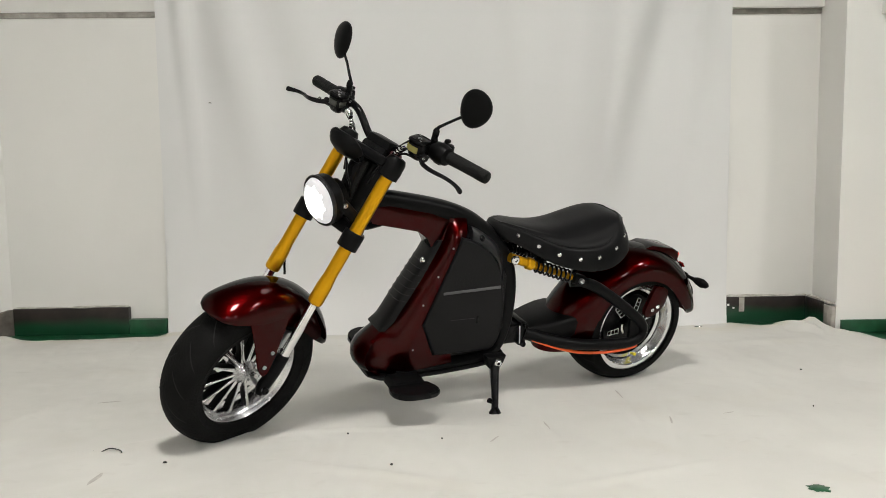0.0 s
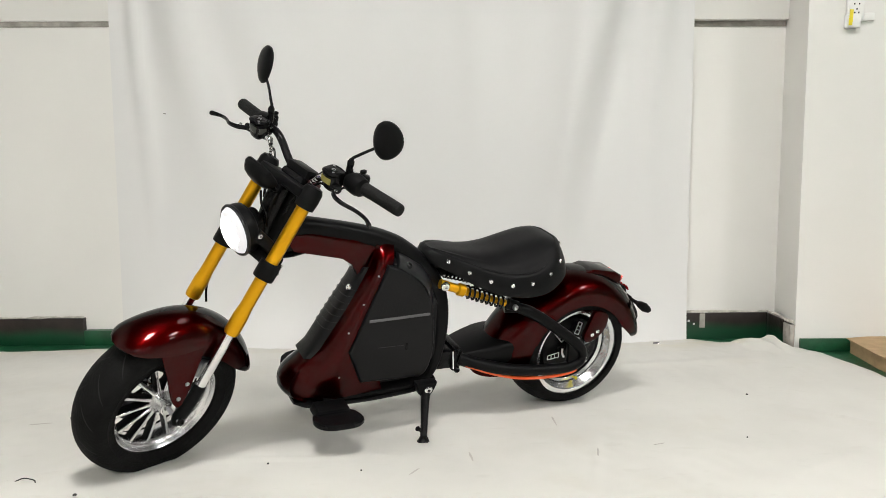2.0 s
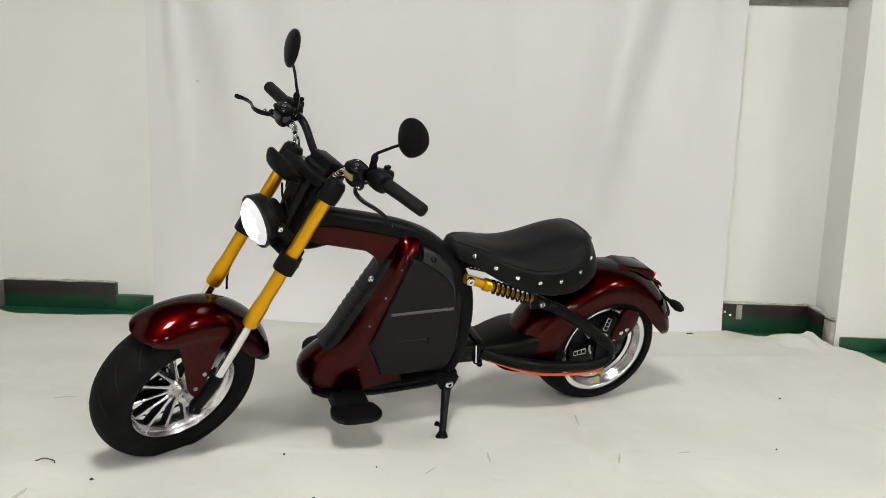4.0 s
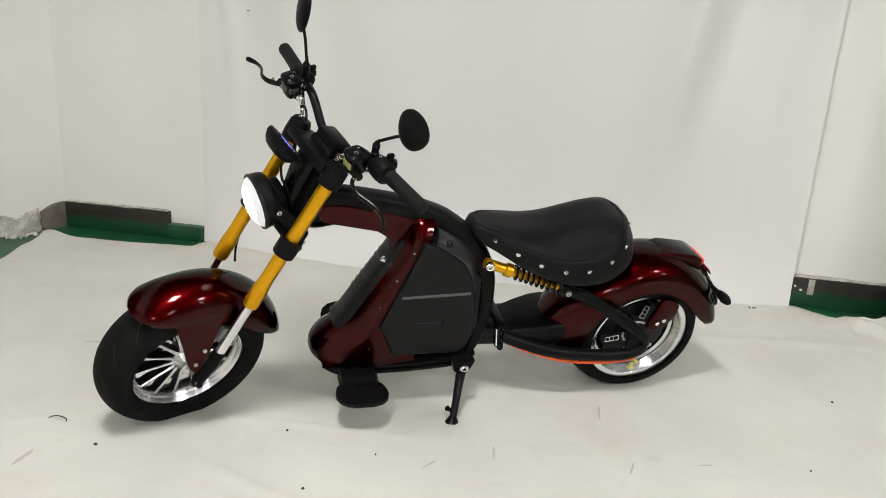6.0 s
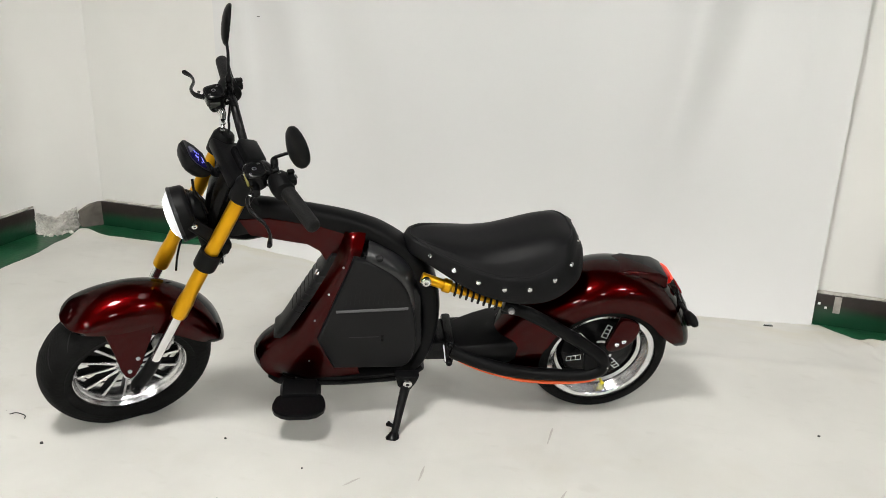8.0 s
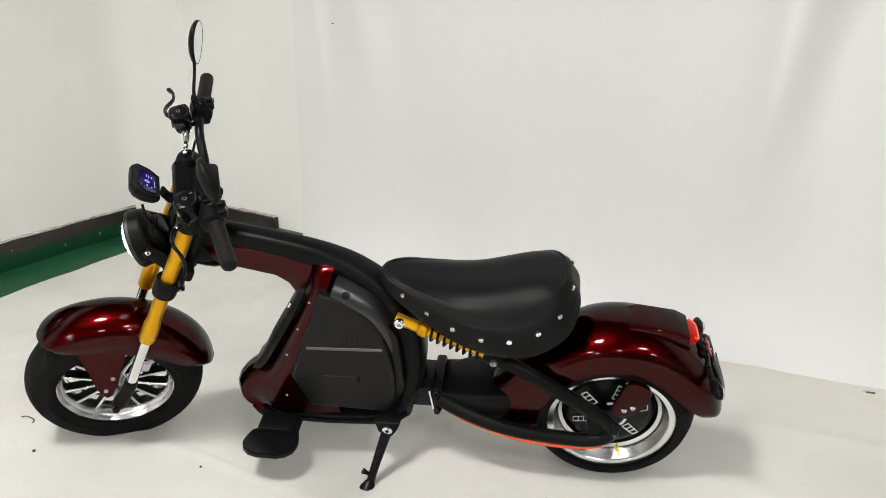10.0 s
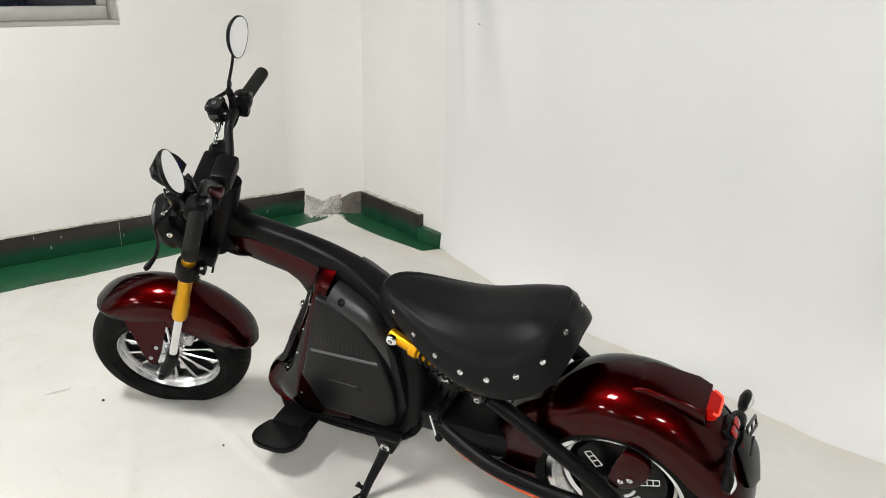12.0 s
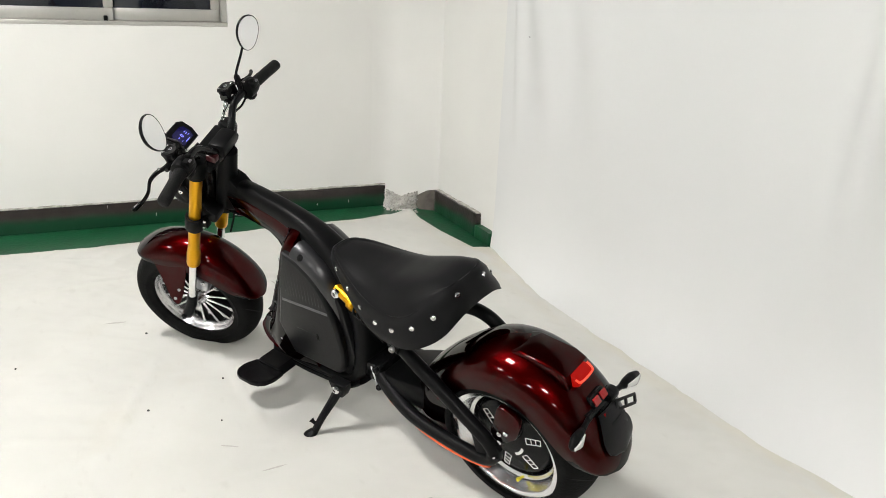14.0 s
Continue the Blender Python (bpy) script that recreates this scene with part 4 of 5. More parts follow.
    for k, q_ in enumerate(((-1.084, 0.106, 0.957), (-1.087, 0.101, 0.950), (-1.090, 0.097, 0.943))):
        bmesh.ops.create_icosphere(fit_, subdivisions=2, radius=0.0068 - 0.0004 * k, matrix=Matrix.Translation((q_[0], s * q_[1], q_[2])))
    part("hose_fitting", fit_, CHROME, handlebar, "chrome hose fitting")
    hose = [(-1.082, s * 0.113, 0.965), (-1.090, s * 0.098, 0.945), (-1.105, s * 0.085, 0.915), (-1.118, s * 0.065, 0.880), (-1.13, s * 0.05, 0.83)]
    hs = tube(hose, 0.0042, 8, 6)
    for q_ in spline(hose, 8)[2:-6]:
        bmesh.ops.create_icosphere(hs, subdivisions=1, radius=0.0055, matrix=Matrix.Translation(q_))
    part("brake_hose", hs, GLOSSB, handlebar, "black beaded brake hose")
    lp = tube([(-1.04, s * 0.19, 0.966), (-1.05, s * 0.165, 0.950), (-1.062, s * 0.135, 0.945), (-1.07, s * 0.105, 0.940), (-1.09, s * 0.07, 0.90)], 0.0035, 8, 5)
    part("switch_cable", lp, GLOSSB, handlebar)
    # mirror
    stalk = tube([(-1.042, s * 0.182, 0.990), (-1.040, s * 0.183, 1.026), (-1.039, s * 0.185, 1.048), (-1.036, s * 0.198, 1.062), (-1.027, s * 0.226, 1.088), (-1.022, s * 0.252, 1.110)],
                 [0.009, 0.009, 0.0045, 0.0042, 0.004, 0.004], 12, 5)
    mir = part("mirror", stalk, GLOSSB, bike, "black bar mirror on a thin bent stalk", BARS)
    part("mount", lathe([(0.008, -0.026), (0.0105, -0.022), (0.0105, -0.004), (0.0085, -0.002), (0.0085, 0.004), (0.0098, 0.006), (0.0098, 0.018), (0.006, 0.026)], 10, (-1.0405, s * 0.184, 1.022), (0, 0, 1)), GLOSSB, mir)
    mc = Vector((-1.010 if s > 0 else -1.017, 0.281 if s > 0 else -0.276, 1.136 if s > 0 else 1.135))
    mx = Matrix.Translation(mc) @ pose(0, 0, 0, 0, 9 if s > 0 else -4, -17 if s > 0 else 10) @ pose(0, 0, 0, -16 if s > 0 else 18, 0, 0)
    outline = []
    for k in range(40):
        a0 = 2 * math.pi * k / 40
        rr = 1.0 + 0.07 * math.cos(a0 - math.pi / 2) - 0.05 * math.cos(2 * a0) + 0.035 * math.sin(3 * a0)
        outline.append((0.0485 * rr * math.cos(a0), 0.0535 * rr * math.sin(a0)))
    rings = []
    for x, f in ((-0.015, 0.12), (-0.014, 0.40), (-0.011, 0.68), (-0.006, 0.90), (-0.001, 0.99), (0.003, 1.0), (0.0065, 0.975), (0.0065, 0.945), (0.005, 0.94)):
        rings.append([mx @ Vector((x, f * u, f * v)) for u, v in outline])
    part("housing", loft(rings), MATTE, mir, "black plastic mirror housing")
    part("mirror_glass", loft([[mx @ Vector((0.0045, 0.94 * u, 0.94 * v)) for u, v in outline], [mx @ Vector((0.0060, 0.94 * u, 0.94 * v)) for u, v in outline]]), MIRROR, mir, "silvered mirror glass")

# display
dm = Matrix.Translation((-1.178, 0.0, 0.935)) @ pose(0, 0, 0, 0, 50, 0)
shape = [(-0.062, -0.045), (-0.066, 0.0), (-0.052, 0.040), (0.052, 0.040), (0.066, 0.0), (0.062, -0.045), (0.04, -0.062), (-0.04, -0.062)]
shape = [(0.82 * u, 0.84 * v) for u, v in shape]
rings = [[dm @ Vector((0.9 * v * f, u * f, w)) for u, v in shape] for w, f in ((-0.032, 0.42), (-0.028, 0.66), (-0.019, 0.84), (-0.009, 0.95), (-0.003, 1.0), (0.005, 1.0), (0.009, 0.93), (0.006, 0.67))]
display = front("display", loft(rings), MATTE, "black handlebar display with blue lit screen")
part("screen", loft([[dm @ Vector((0.9 * v * 0.62, u * 0.66, w)) for u, v in shape] for w in (0.0065, 0.0078)]), SCREEN, display, "dark blue lit screen")


def text_mesh(body, size, at, mat, parent, name="digits"):
    cu = bpy.data.curves.new(name, "FONT")
    cu.body, cu.size, cu.extrude, cu.align_x, cu.align_y = body, size, 0.0003, "CENTER", "CENTER"
    tmp = bpy.data.objects.new("tmp", cu)
    scene.collection.objects.link(tmp)
    dg = bpy.context.evaluated_depsgraph_get()
    dg.update()
    me = bpy.data.meshes.new_from_object(tmp.evaluated_get(dg))
    bpy.data.objects.remove(tmp)
    me.materials.clear()
    me.materials.append(mat)
    me.transform(at)
    ob = new(name, me)
    ob.parent = parent
    return ob


face = dm @ Matrix.Translation((0, 0, 0.0084)) @ pose(0, 0, 0, 0, 0, 90)
text_mesh("0", 0.020, face @ Matrix.Translation((-0.002, 0.006, 0)), DIGIT, display)
bars = bmesh.new()
for u, v, w, h in ((-0.024, 0.010, 0.012, 0.003), (0.026, 0.012, 0.014, 0.004), (0.024, 0.003, 0.016, 0.003), (0.026, -0.007, 0.012, 0.003), (0.0, -0.020, 0.04, 0.003), (-0.024, -0.008, 0.008, 0.0025)):
    rbox((0.6 * w, 0.6 * h, 0.0006), (0.72 * u, 0.72 * v, 0), 0, bm=bars)
bmesh.ops.transform(bars, matrix=face, verts=bars.verts)
part("readout", bars, DIGIT, display, "small lit readouts")
front("display_bracket", tube([(-1.15, 0, 0.905), (-1.135, 0, 0.88), (-1.10, 0, 0.885)], [(0.02, 0.008)] * 3, 10, 4, (0, 1, 0)), MATTE)
front("speed_cable", tube([(on_fork(0.675) + 0.030, 0.118, 0.675), (on_fork(0.62) + 0.036, 0.126, 0.62), (on_fork(0.56) + 0.040, 0.124, 0.56), (on_fork(0.51) + 0.046, 0.112, 0.51), (on_fork(0.475) + 0.050, 0.086, 0.475)], 0.0035, 8, 6), GLOSSB, "thin black cable hanging to the mudguard")
front("ignition_switch", rbox((0.034, 0.026, 0.024), (on_fork(0.905) + 0.036, -0.066, 0.905), 0.006, pose(0, 0, 0, 0, 27, 0)), MAROON, "dark red ignition switch block")
front("display_cable", tube([(-1.20, -0.03, 0.90), (-1.20, -0.04, 0.865), (-1.185, -0.045, 0.83), (-1.175, -0.045, 0.79)], 0.0035, 8, 5), GLOSSB)

# -- frame and body --
beam = tube([(-1.095, 0, 0.746), (-0.98, 0, 0.730), (-0.84, 0, 0.703), (-0.75, 0, 0.676), (-0.685, 0, 0.641), (-0.612, 0, 0.578), (-0.563, 0, 0.50), (-0.545, 0, 0.40), (-0.553, 0, 0.30),
             (-0.585, 0, 0.222), (-0.66, 0, 0.192), (-0.80, 0, 0.182), (-0.95, 0, 0.180)],
            [(0.033, 0.035), (0.034, 0.035), (0.036, 0.035), (0.039, 0.035), (0.045, 0.036), (0.053, 0.036), (0.060, 0.036), (0.067, 0.034), (0.078, 0.030), (0.090, 0.024), (0.092, 0.018), (0.090, 0.016), (0.084, 0.015)],
            24, 6, (0, 1, 0), power=2.7)
frame_ob = rear("frame", beam, MATTE, "matte black sweeping frame beam")
neck = prism([(-1.155, 0.672), (-1.09, 0.80), (-1.045, 0.785), (-0.98, 0.722), (-1.04, 0.676), (-1.10, 0.664)], -0.033, 0.033, 0.010)
part("neck", neck, MATTE, frame_ob)
part("neck_gusset", tube([(-1.12, 0, 0.665), (-1.07, 0, 0.658), (-1.02, 0, 0.668)], [(0.03, 0.012)] * 3, 10, 3, (0, 1, 0)), GLOSSB, frame_ob)

core = prism([(-0.745, 0.63), (-0.70, 0.64), (-0.63, 0.59), (-0.575, 0.48), (-0.565, 0.30), (-0.60, 0.215), (-0.87, 0.205), (-0.86, 0.32)], -0.078, 0.078, 0.012)
body = rear("battery_body", core, SATIN, "black and candy red battery body")
under = prism([(-1.085, 0.725), (-1.055, 0.672), (-0.90, 0.640), (-0.868, 0.618), (-0.845, 0.575), (-0.76, 0.56), (-0.745, 0.66), (-0.86, 0.700), (-1.0, 0.728)], -0.037, 0.037, 0.006)
part("beam_fairing", under, RED, body, "dark red fairing under the beam")
def cover_section(z, lift=0.0):
    f = lerp_table(FRONT_X, z)
    e = min(1.0, (z - 0.318) / 0.03, (0.612 - z) / 0.03)
    e = max(0.0, e) ** 0.5
    return [(f - 0.008 * e - lift, 0.0), (f - 0.0075 * e - lift, 0.018), (f - 0.005 * e - lift, 0.036), (f + 0.003 * e - lift, 0.049 + lift * 0.5), (f + 0.020, 0.052 + 0.003 * e + lift)]


FRONT_X = [(0.158, -0.990), (0.166, -1.030), (0.180, -1.056), (0.200, -1.073), (0.230, -1.080), (0.258, -1.074), (0.282, -1.052), (0.304, -1.024), (0.345, -0.984), (0.445, -0.926), (0.560, -0.858), (0.625, -0.826), (0.650, -0.818), (0.684, -0.806)]
rings = []
for k in range(31):
    z = 0.3185 + 0.293 * k / 30
    half = cover_section(z)
    back = half[-1][0] + 0.016
    rings.append([Vector((x, -y, z)) for x, y in half] + [Vector((back, -0.02, z)), Vector((back, 0.02, z))] + [Vector((x, y, z)) for x, y in reversed(half[1:])])
cov = part("front_cover", loft(rings), SATIN, body, "ribbed black front cover with lock", angle=50)
for k in range(7):
    half = cover_section(0.415 + 0.021 * k, 0.0008)
    pts = [(x, -y, 0.415 + 0.021 * k) for x, y in reversed(half)] + [(x, y, 0.415 + 0.021 * k) for x, y in half[1:]]
    part("rib", tube(pts, 0.0013, 6, 2), SATIN, cov)
part("lock", bolt((-0.872, -0.036, 0.545), 0.010, 0.008, (-0.86, 0, 0.5)), CHROME, cov, "silver key lock")

PANEL = [(-0.772, 0.634), (-0.728, 0.622), (-0.701, 0.605), (-0.668, 0.582), (-0.639, 0.553), (-0.617, 0.512), (-0.604, 0.468), (-0.592, 0.41), (-0.587, 0.352), (-0.589, 0.305), (-0.596, 0.268), (-0.610, 0.243), (-0.629, 0.231), (-0.834, 0.236), (-0.880, 0.347)]
RAIL_LOW = [tuple(q) for q in spline([(-0.740, 0.628, 0), (-0.701, 0.605, 0), (-0.639, 0.553, 0), (-0.604, 0.468, 0), (-0.588, 0.36, 0), (-0.600, 0.26, 0)], 5)]
RAIL_LOW = [(q[0], q[1]) for q in RAIL_LOW]
RAIL_HIGH = [(q.x, q.y) for q in spline([(-0.728, 0.661, 0), (-0.690, 0.642, 0), (-0.620, 0.588, 0), (-0.584, 0.49, 0), (-0.570, 0.36, 0), (-0.580, 0.25, 0)], 5)]
RIDGE_X = [(0.158, -0.900), (0.240, -0.925), (0.347, -0.896), (0.634, -0.782), (0.684, -0.766)]
HALF = [(0.158, 0.070), (0.170, 0.082), (0.19, 0.089), (0.24, 0.093)] + [(0.60 + 0.006 * k, 0.093 * math.sqrt(1 - (0.006 * k / 0.0885) ** 2)) for k in range(15)]


def body_shell():
    """Level slices from the foot upwards: a narrow front, flanks that spread to a ridge, then straight back under the side panels."""
    rings = []
    for k in range(37):
        z = 0.158 + 0.526 * k / 36
        f, r, h = (sum(lerp_table(tab, z + e) for e in (-0.012, 0.0, 0.012)) / 3 for tab in (FRONT_X, RIDGE_X, HALF))
        nose = max(0.0, min(1.0, (0.33 - z) / 0.08))
        nose = nose * nose * (3 - 2 * nose)
        n = 0.78 - 0.06 * nose
        side = [(f, 0.0), (f + 0.003, 0.018 + 0.002 * nose), (f + 0.010, 0.034 + 0.004 * nose), (f + 0.024, 0.046 + 0.014 * nose)]
        for q in (0.3, 0.55, 0.8, 0.93):
            x = f + (r - f) * q
            y0 = 0.046 + (0.97 * h - 0.046) * q
            y1 = h * (1 - (1 - q) ** 2.2)
            side.append((x, min(y0 + (y1 - y0) * n, h)))
        back = 0.031 + 0.127 * max(0.0, min(1.0, (0.60 - z) / 0.08))
        side += [(r, h), (r + 0.010, h * 0.995), (r + 0.5 * back, h * 0.975), (r + back, h * 0.93)]
        rings.append([Vector((x, -y, z)) for x, y in side] + [Vector((x, y, z)) for x, y in reversed(side[1:])])
    return loft(rings)


shell_ob = part("front_shell", body_shell(), RED, body, "candy red front shell with side ridges", angle=60)
for s in (-1, 1):
    for x, z in ((-0.800, 0.600), (-0.842, 0.508), (-0.884, 0.415), (-0.905, 0.262)):
        part("screw", bolt((x, s * 0.0915, z), 0.0032, 0.003, (0, s, 0)), STEEL, shell_ob)
    rings = []
    for (ax, az), (bx, bz) in zip(RAIL_LOW, RAIL_HIGH):
        ring = [(ax + 0.004, 0.070, az - 0.004), (ax, 0.0985, az), (ax + 0.3 * (bx - ax), 0.0955, az + 0.3 * (bz - az)), (ax + 0.7 * (bx - ax), 0.082, az + 0.7 * (bz - az)), (bx, 0.060, bz), (bx, 0.038, bz - 0.004)]
        tuck = 1 - 0.30 * max(0.0, min(1.0, (0.54 - az) / 0.16))
        rings.append([Vector((x, s * y * tuck, z)) for x, y, z in ring])
    part("shoulder_panel", loft(rings), SHOULDER, body, "satin black sloping shoulder panel", angle=50)
    pan = part("side_panel", prism(PANEL, s * 0.072, s * 0.104, 0.011, 4), SATIN, body, "satin black side panel with a grey bar")
    part("bar", rbox((0.208, 0.003, 0.010), (-0.719, s * 0.1037, 0.457), 0.002, pose(0, 0, 0, 0, -2, 0)), GREYBAR, pan, "grey bar on the side panel")
    if s < 0:
        part("port", lathe([(0.0105, -0.002), (0.0105, 0.001), (0.008, 0.0022)], 20, (-0.700, s * 0.0895, 0.628), (0.10, s * 0.80, 0.58)), GLOSSB, body, "dark oval port")
    part("slot", rbox((0.008, 0.004, 0.024), (-0.688, s * 0.1035, 0.352), 0.003), GLOSSB, pan)
    part("seam", rbox((0.09, 0.002, 0.0018), (-0.742, s * 0.1036, 0.358), 0.0005), SHOULDER, pan)
    for k in range(13):
        x = -0.792 + 0.0135 * k
        top = lerp_table([(-0.80, 0.53), (-0.757, 0.615), (-0.70, 0.585), (-0.64, 0.53), (-0.61, 0.49)], x) - 0.015
        if top - 0.478 > 0.02:
            part("vent_slat", rbox((0.0045, 0.003, top - 0.478), (x, s * 0.1026, (top + 0.478) / 2), 0.0012, pose(0, 0, 0, 0, 6, 0)), SATIN, pan)
part("bottom_rail", tube([(-1.035, 0, 0.163), (-0.98, 0, 0.160), (-0.80, 0, 0.166), (-0.62, 0, 0.180), (-0.56, 0, 0.21)], [(0.050, 0.006), (0.084, 0.010), (0.096, 0.012), (0.096, 0.014), (0.085, 0.014)], 20, 4, (0, 1, 0), power=3), MATTE, frame_ob)

# foot rests and side stand
for s in (-1, 1):
    fr = rear("footrest", prism([(-0.995, 0.160), (-0.985, 0.184), (-0.885, 0.184), (-0.872, 0.160), (-0.88, 0.152), (-0.985, 0.152)], s * 0.085, s * 0.152, 0.005), MATTE, "black folding foot plate")
    plate = [(-0.988, -0.022), (-1.004, -0.010), (-1.012, 0.022), (-1.013, 0.044), (-1.004, 0.068), (-0.985, 0.086), (-0.960, 0.094), (-0.905, 0.094), (-0.880, 0.086), (-0.863, 0.068), (-0.857, 0.044), (-0.858, 0.022), (-0.866, -0.010), (-0.882, -0.022)]
    bm = bmesh.new()
    lay = pose(0, s * 0.160, 0.168, s * 10, 0, 0)
    ring0 = [Vector((x, s * y, -0.009)) for x, y in plate]
    ring1 = [Vector((x, s * y, 0.009)) for x, y in plate]
    loft([ring0, ring1], bm=bm)
    bmesh.ops.recalc_face_normals(bm, faces=bm.faces)
    bmesh.ops.bevel(bm, geom=[e for e in bm.edges if abs(e.verts[0].co.z - e.verts[1].co.z) < 1e-5], offset=0.004, segments=2, affect="EDGES")
    bmesh.ops.transform(bm, matrix=lay, verts=bm.verts)
    part("foot_plate", bm, GLOSSB, fr, "gloss black foot plate")
    part("hinge_pin", rod((-1.002, s * 0.156, 0.172), (-0.868, s * 0.156, 0.172), 0.0045, 10), GLOSSB, fr)

stand = rear("side_stand", tube([(-0.611, -0.128, 0.200), (-0.622, -0.150, 0.168), (-0.640, -0.196, 0.120), (-0.652, -0.226, 0.083)], [0.017, 0.0145, 0.012, 0.0115], 14, 4), GLOSSB, "black side stand propped out on the floor")
pad = tube([(-0.652, -0.228, 0.086), (-0.657, -0.238, 0.074), (-0.658, -0.241, 0.070)], [0.013, 0.022, 0.025], 14, 2)
part("foot", pad, GLOSSB, stand)
part("lug", tube([(-0.648, -0.215, 0.096), (-0.664, -0.215, 0.105), (-0.672, -0.216, 0.112)], [0.006, 0.006, 0.009], 10, 3), GLOSSB, stand)
part("spring", tube([(-0.625, -0.118, 0.178), (-0.632, -0.150, 0.145), (-0.64, -0.178, 0.128)], 0.004, 8, 4), STEEL, stand)
part("pivot_bolt", bolt((-0.611, -0.139, 0.203), 0.014, 0.010), CHROME, stand, "chrome pivot bolt")
part("bracket", prism([(-0.648, 0.222), (-0.640, 0.186), (-0.622, 0.168), (-0.600, 0.170), (-0.584, 0.196), (-0.575, 0.222)], -0.136, -0.100, 0.005), MATTE, stand, "matte black stand bracket")

# -- swing arm and rear suspension --
deck = []
for x, half, top, low in ((-0.478, 0.066, 0.276, 0.232), (-0.44, 0.078, 0.284, 0.230), (-0.39, 0.092, 0.296, 0.226), (-0.34, 0.100, 0.308, 0.224), (-0.30, 0.100, 0.314, 0.226), (-0.262, 0.096, 0.312, 0.232)):
    deck.append([Vector((x, half * u, low + (top - low) * v)) for u, v in ((-0.9, 0.0), (-1.0, 0.25), (-1.0, 0.78), (-0.93, 0.95), (-0.84, 1.0), (0.84, 1.0), (0.93, 0.95), (1.0, 0.78), (1.0, 0.25), (0.9, 0.0))])
swing = rear("swing_arm", loft(deck), MATTE, "matte black swing arm with a flat deck", angle=40)
for s in (-1, 1):
    lo = tube([(-0.47, s * 0.066, 0.262), (-0.40, s * 0.092, 0.243), (-0.30, s * 0.120, 0.226), (-0.18, s * 0.130, 0.213), (-0.07, s * 0.135, 0.210), (-0.015, s * 0.136, 0.225), (0.0, s * 0.136, 0.25)], [0.022, 0.022, 0.0205, 0.0195, 0.0195, 0.019, 0.018], 16, 5)
    part("lower_tube", lo, MATTE, swing)
    lift = 1 if s > 0 else 0
    up = tube([(-0.340, s * 0.104, 0.452), (-0.30, s * 0.114, 0.457 + 0.007 * lift), (-0.258, s * 0.122, 0.446 + 0.026 * lift), (-0.212, s * 0.128, 0.422 + 0.044 * lift), (-0.160, s * 0.131, 0.389 + 0.047 * lift), (-0.08, s * 0.135, 0.335 + 0.010 * lift), (-0.018, s * 0.136, 0.286 + 0.006 * lift), (0.0, s * 0.136, 0.25)], [0.014, 0.017, 0.020, 0.020, 0.020, 0.0195, 0.019, 0.018], 16, 5)
    part("upper_tube", up, MATTE, swing)
    gus = prism([(-0.06, 0.215), (-0.075, 0.33), (-0.02, 0.31), (0.022, 0.268), (0.018, 0.232), (-0.01, 0.212)], s * 0.124, s * 0.140, 0.004)
    part("axle_plate", gus, MATTE, swing)
    part("axle_nut", bolt((-0.001, s * 0.140, 0.25), 0.011, 0.012, (0, s, 0)), CHROME, swing, "chrome axle nut")
pivot = rbox((0.085, 0.13, 0.070), (-0.515, 0, 0.258), 0.012)
rbox((0.03, 0.15, 0.086), (-0.478, 0, 0.260), 0.008, bm=pivot)
piv = rear("swing_pivot", pivot, GLOSSB, "black swing arm pivot block")
part("reflector_strip", rbox((0.004, 0.004, 0.068), (-0.494, -0.0755, 0.262), 0.001, pose(0, 0, 0, 0, -8, 0)), DECAL, piv, "pale edge strip")
for z in (0.226, 0.294):
    part("bolt", bolt((-0.478, -0.075, z), 0.010, 0.012), GLOSSB, piv)

rear("orange_cable", tube([(-0.45, -0.088, 0.244), (-0.40, -0.106, 0.228), (-0.349, -0.114, 0.211), (-0.27, -0.126, 0.192), (-0.187, -0.134, 0.184), (-0.11, -0.139, 0.184), (-0.045, -0.140, 0.190), (-0.02, -0.138, 0.197)], [0.0055] * 8, 10, 5), ORANGE, "orange motor cable under the swing arm")

for s in (-1, 1):
    a, b = Vector((-0.566, s * 0.076, 0.547)), Vector((-0.318, s * 0.116, 0.470))
    d = (b - a).normalized()
    gold = s < 0
    sh = rear("shock_absorber", tube([a - d * 0.012, a + d * 0.05, a + d * 0.055, a + d * 0.075, a + d * 0.08, a + d * 0.12], [0.016, 0.015, 0.021, 0.021, 0.015, 0.0135], 16, 1), GOLD if gold else MATTE, "gold and black coil shock absorber" if gold else "black coil shock absorber")
    part("shaft", tube([a + d * 0.11, a + d * 0.235], 0.0115, 14, 1), GOLD if gold else MATTE, sh)
    coil = []
    u = d.orthogonal().normalized()
    v = d.cross(u)
    for k in range(8 * 10 + 1):
        f = k / 80
        ang = 2 * math.pi * 8 * f
        coil.append(a + d * (0.085 + 0.145 * f) + (u * math.cos(ang) + v * math.sin(ang)) * 0.0205)
    part("spring", tube(coil, 0.0036, 8, 1), GLOSSB, sh, "black coil spring")
    part("lower_mount", tube([b - d * 0.02, b + d * 0.02], 0.019, 14, 1), MATTE, sh)
    part("mount_bolt", bolt(a + Vector((0, s * 0.012, 0)), 0.015, 0.012, (0, s, 0)), CHROME, sh, "silver mounting bolt")
    part("mount_bolt", bolt(b + Vector((0, s * 0.016, 0)), 0.010, 0.012, (0, s, 0)), STEEL, sh)

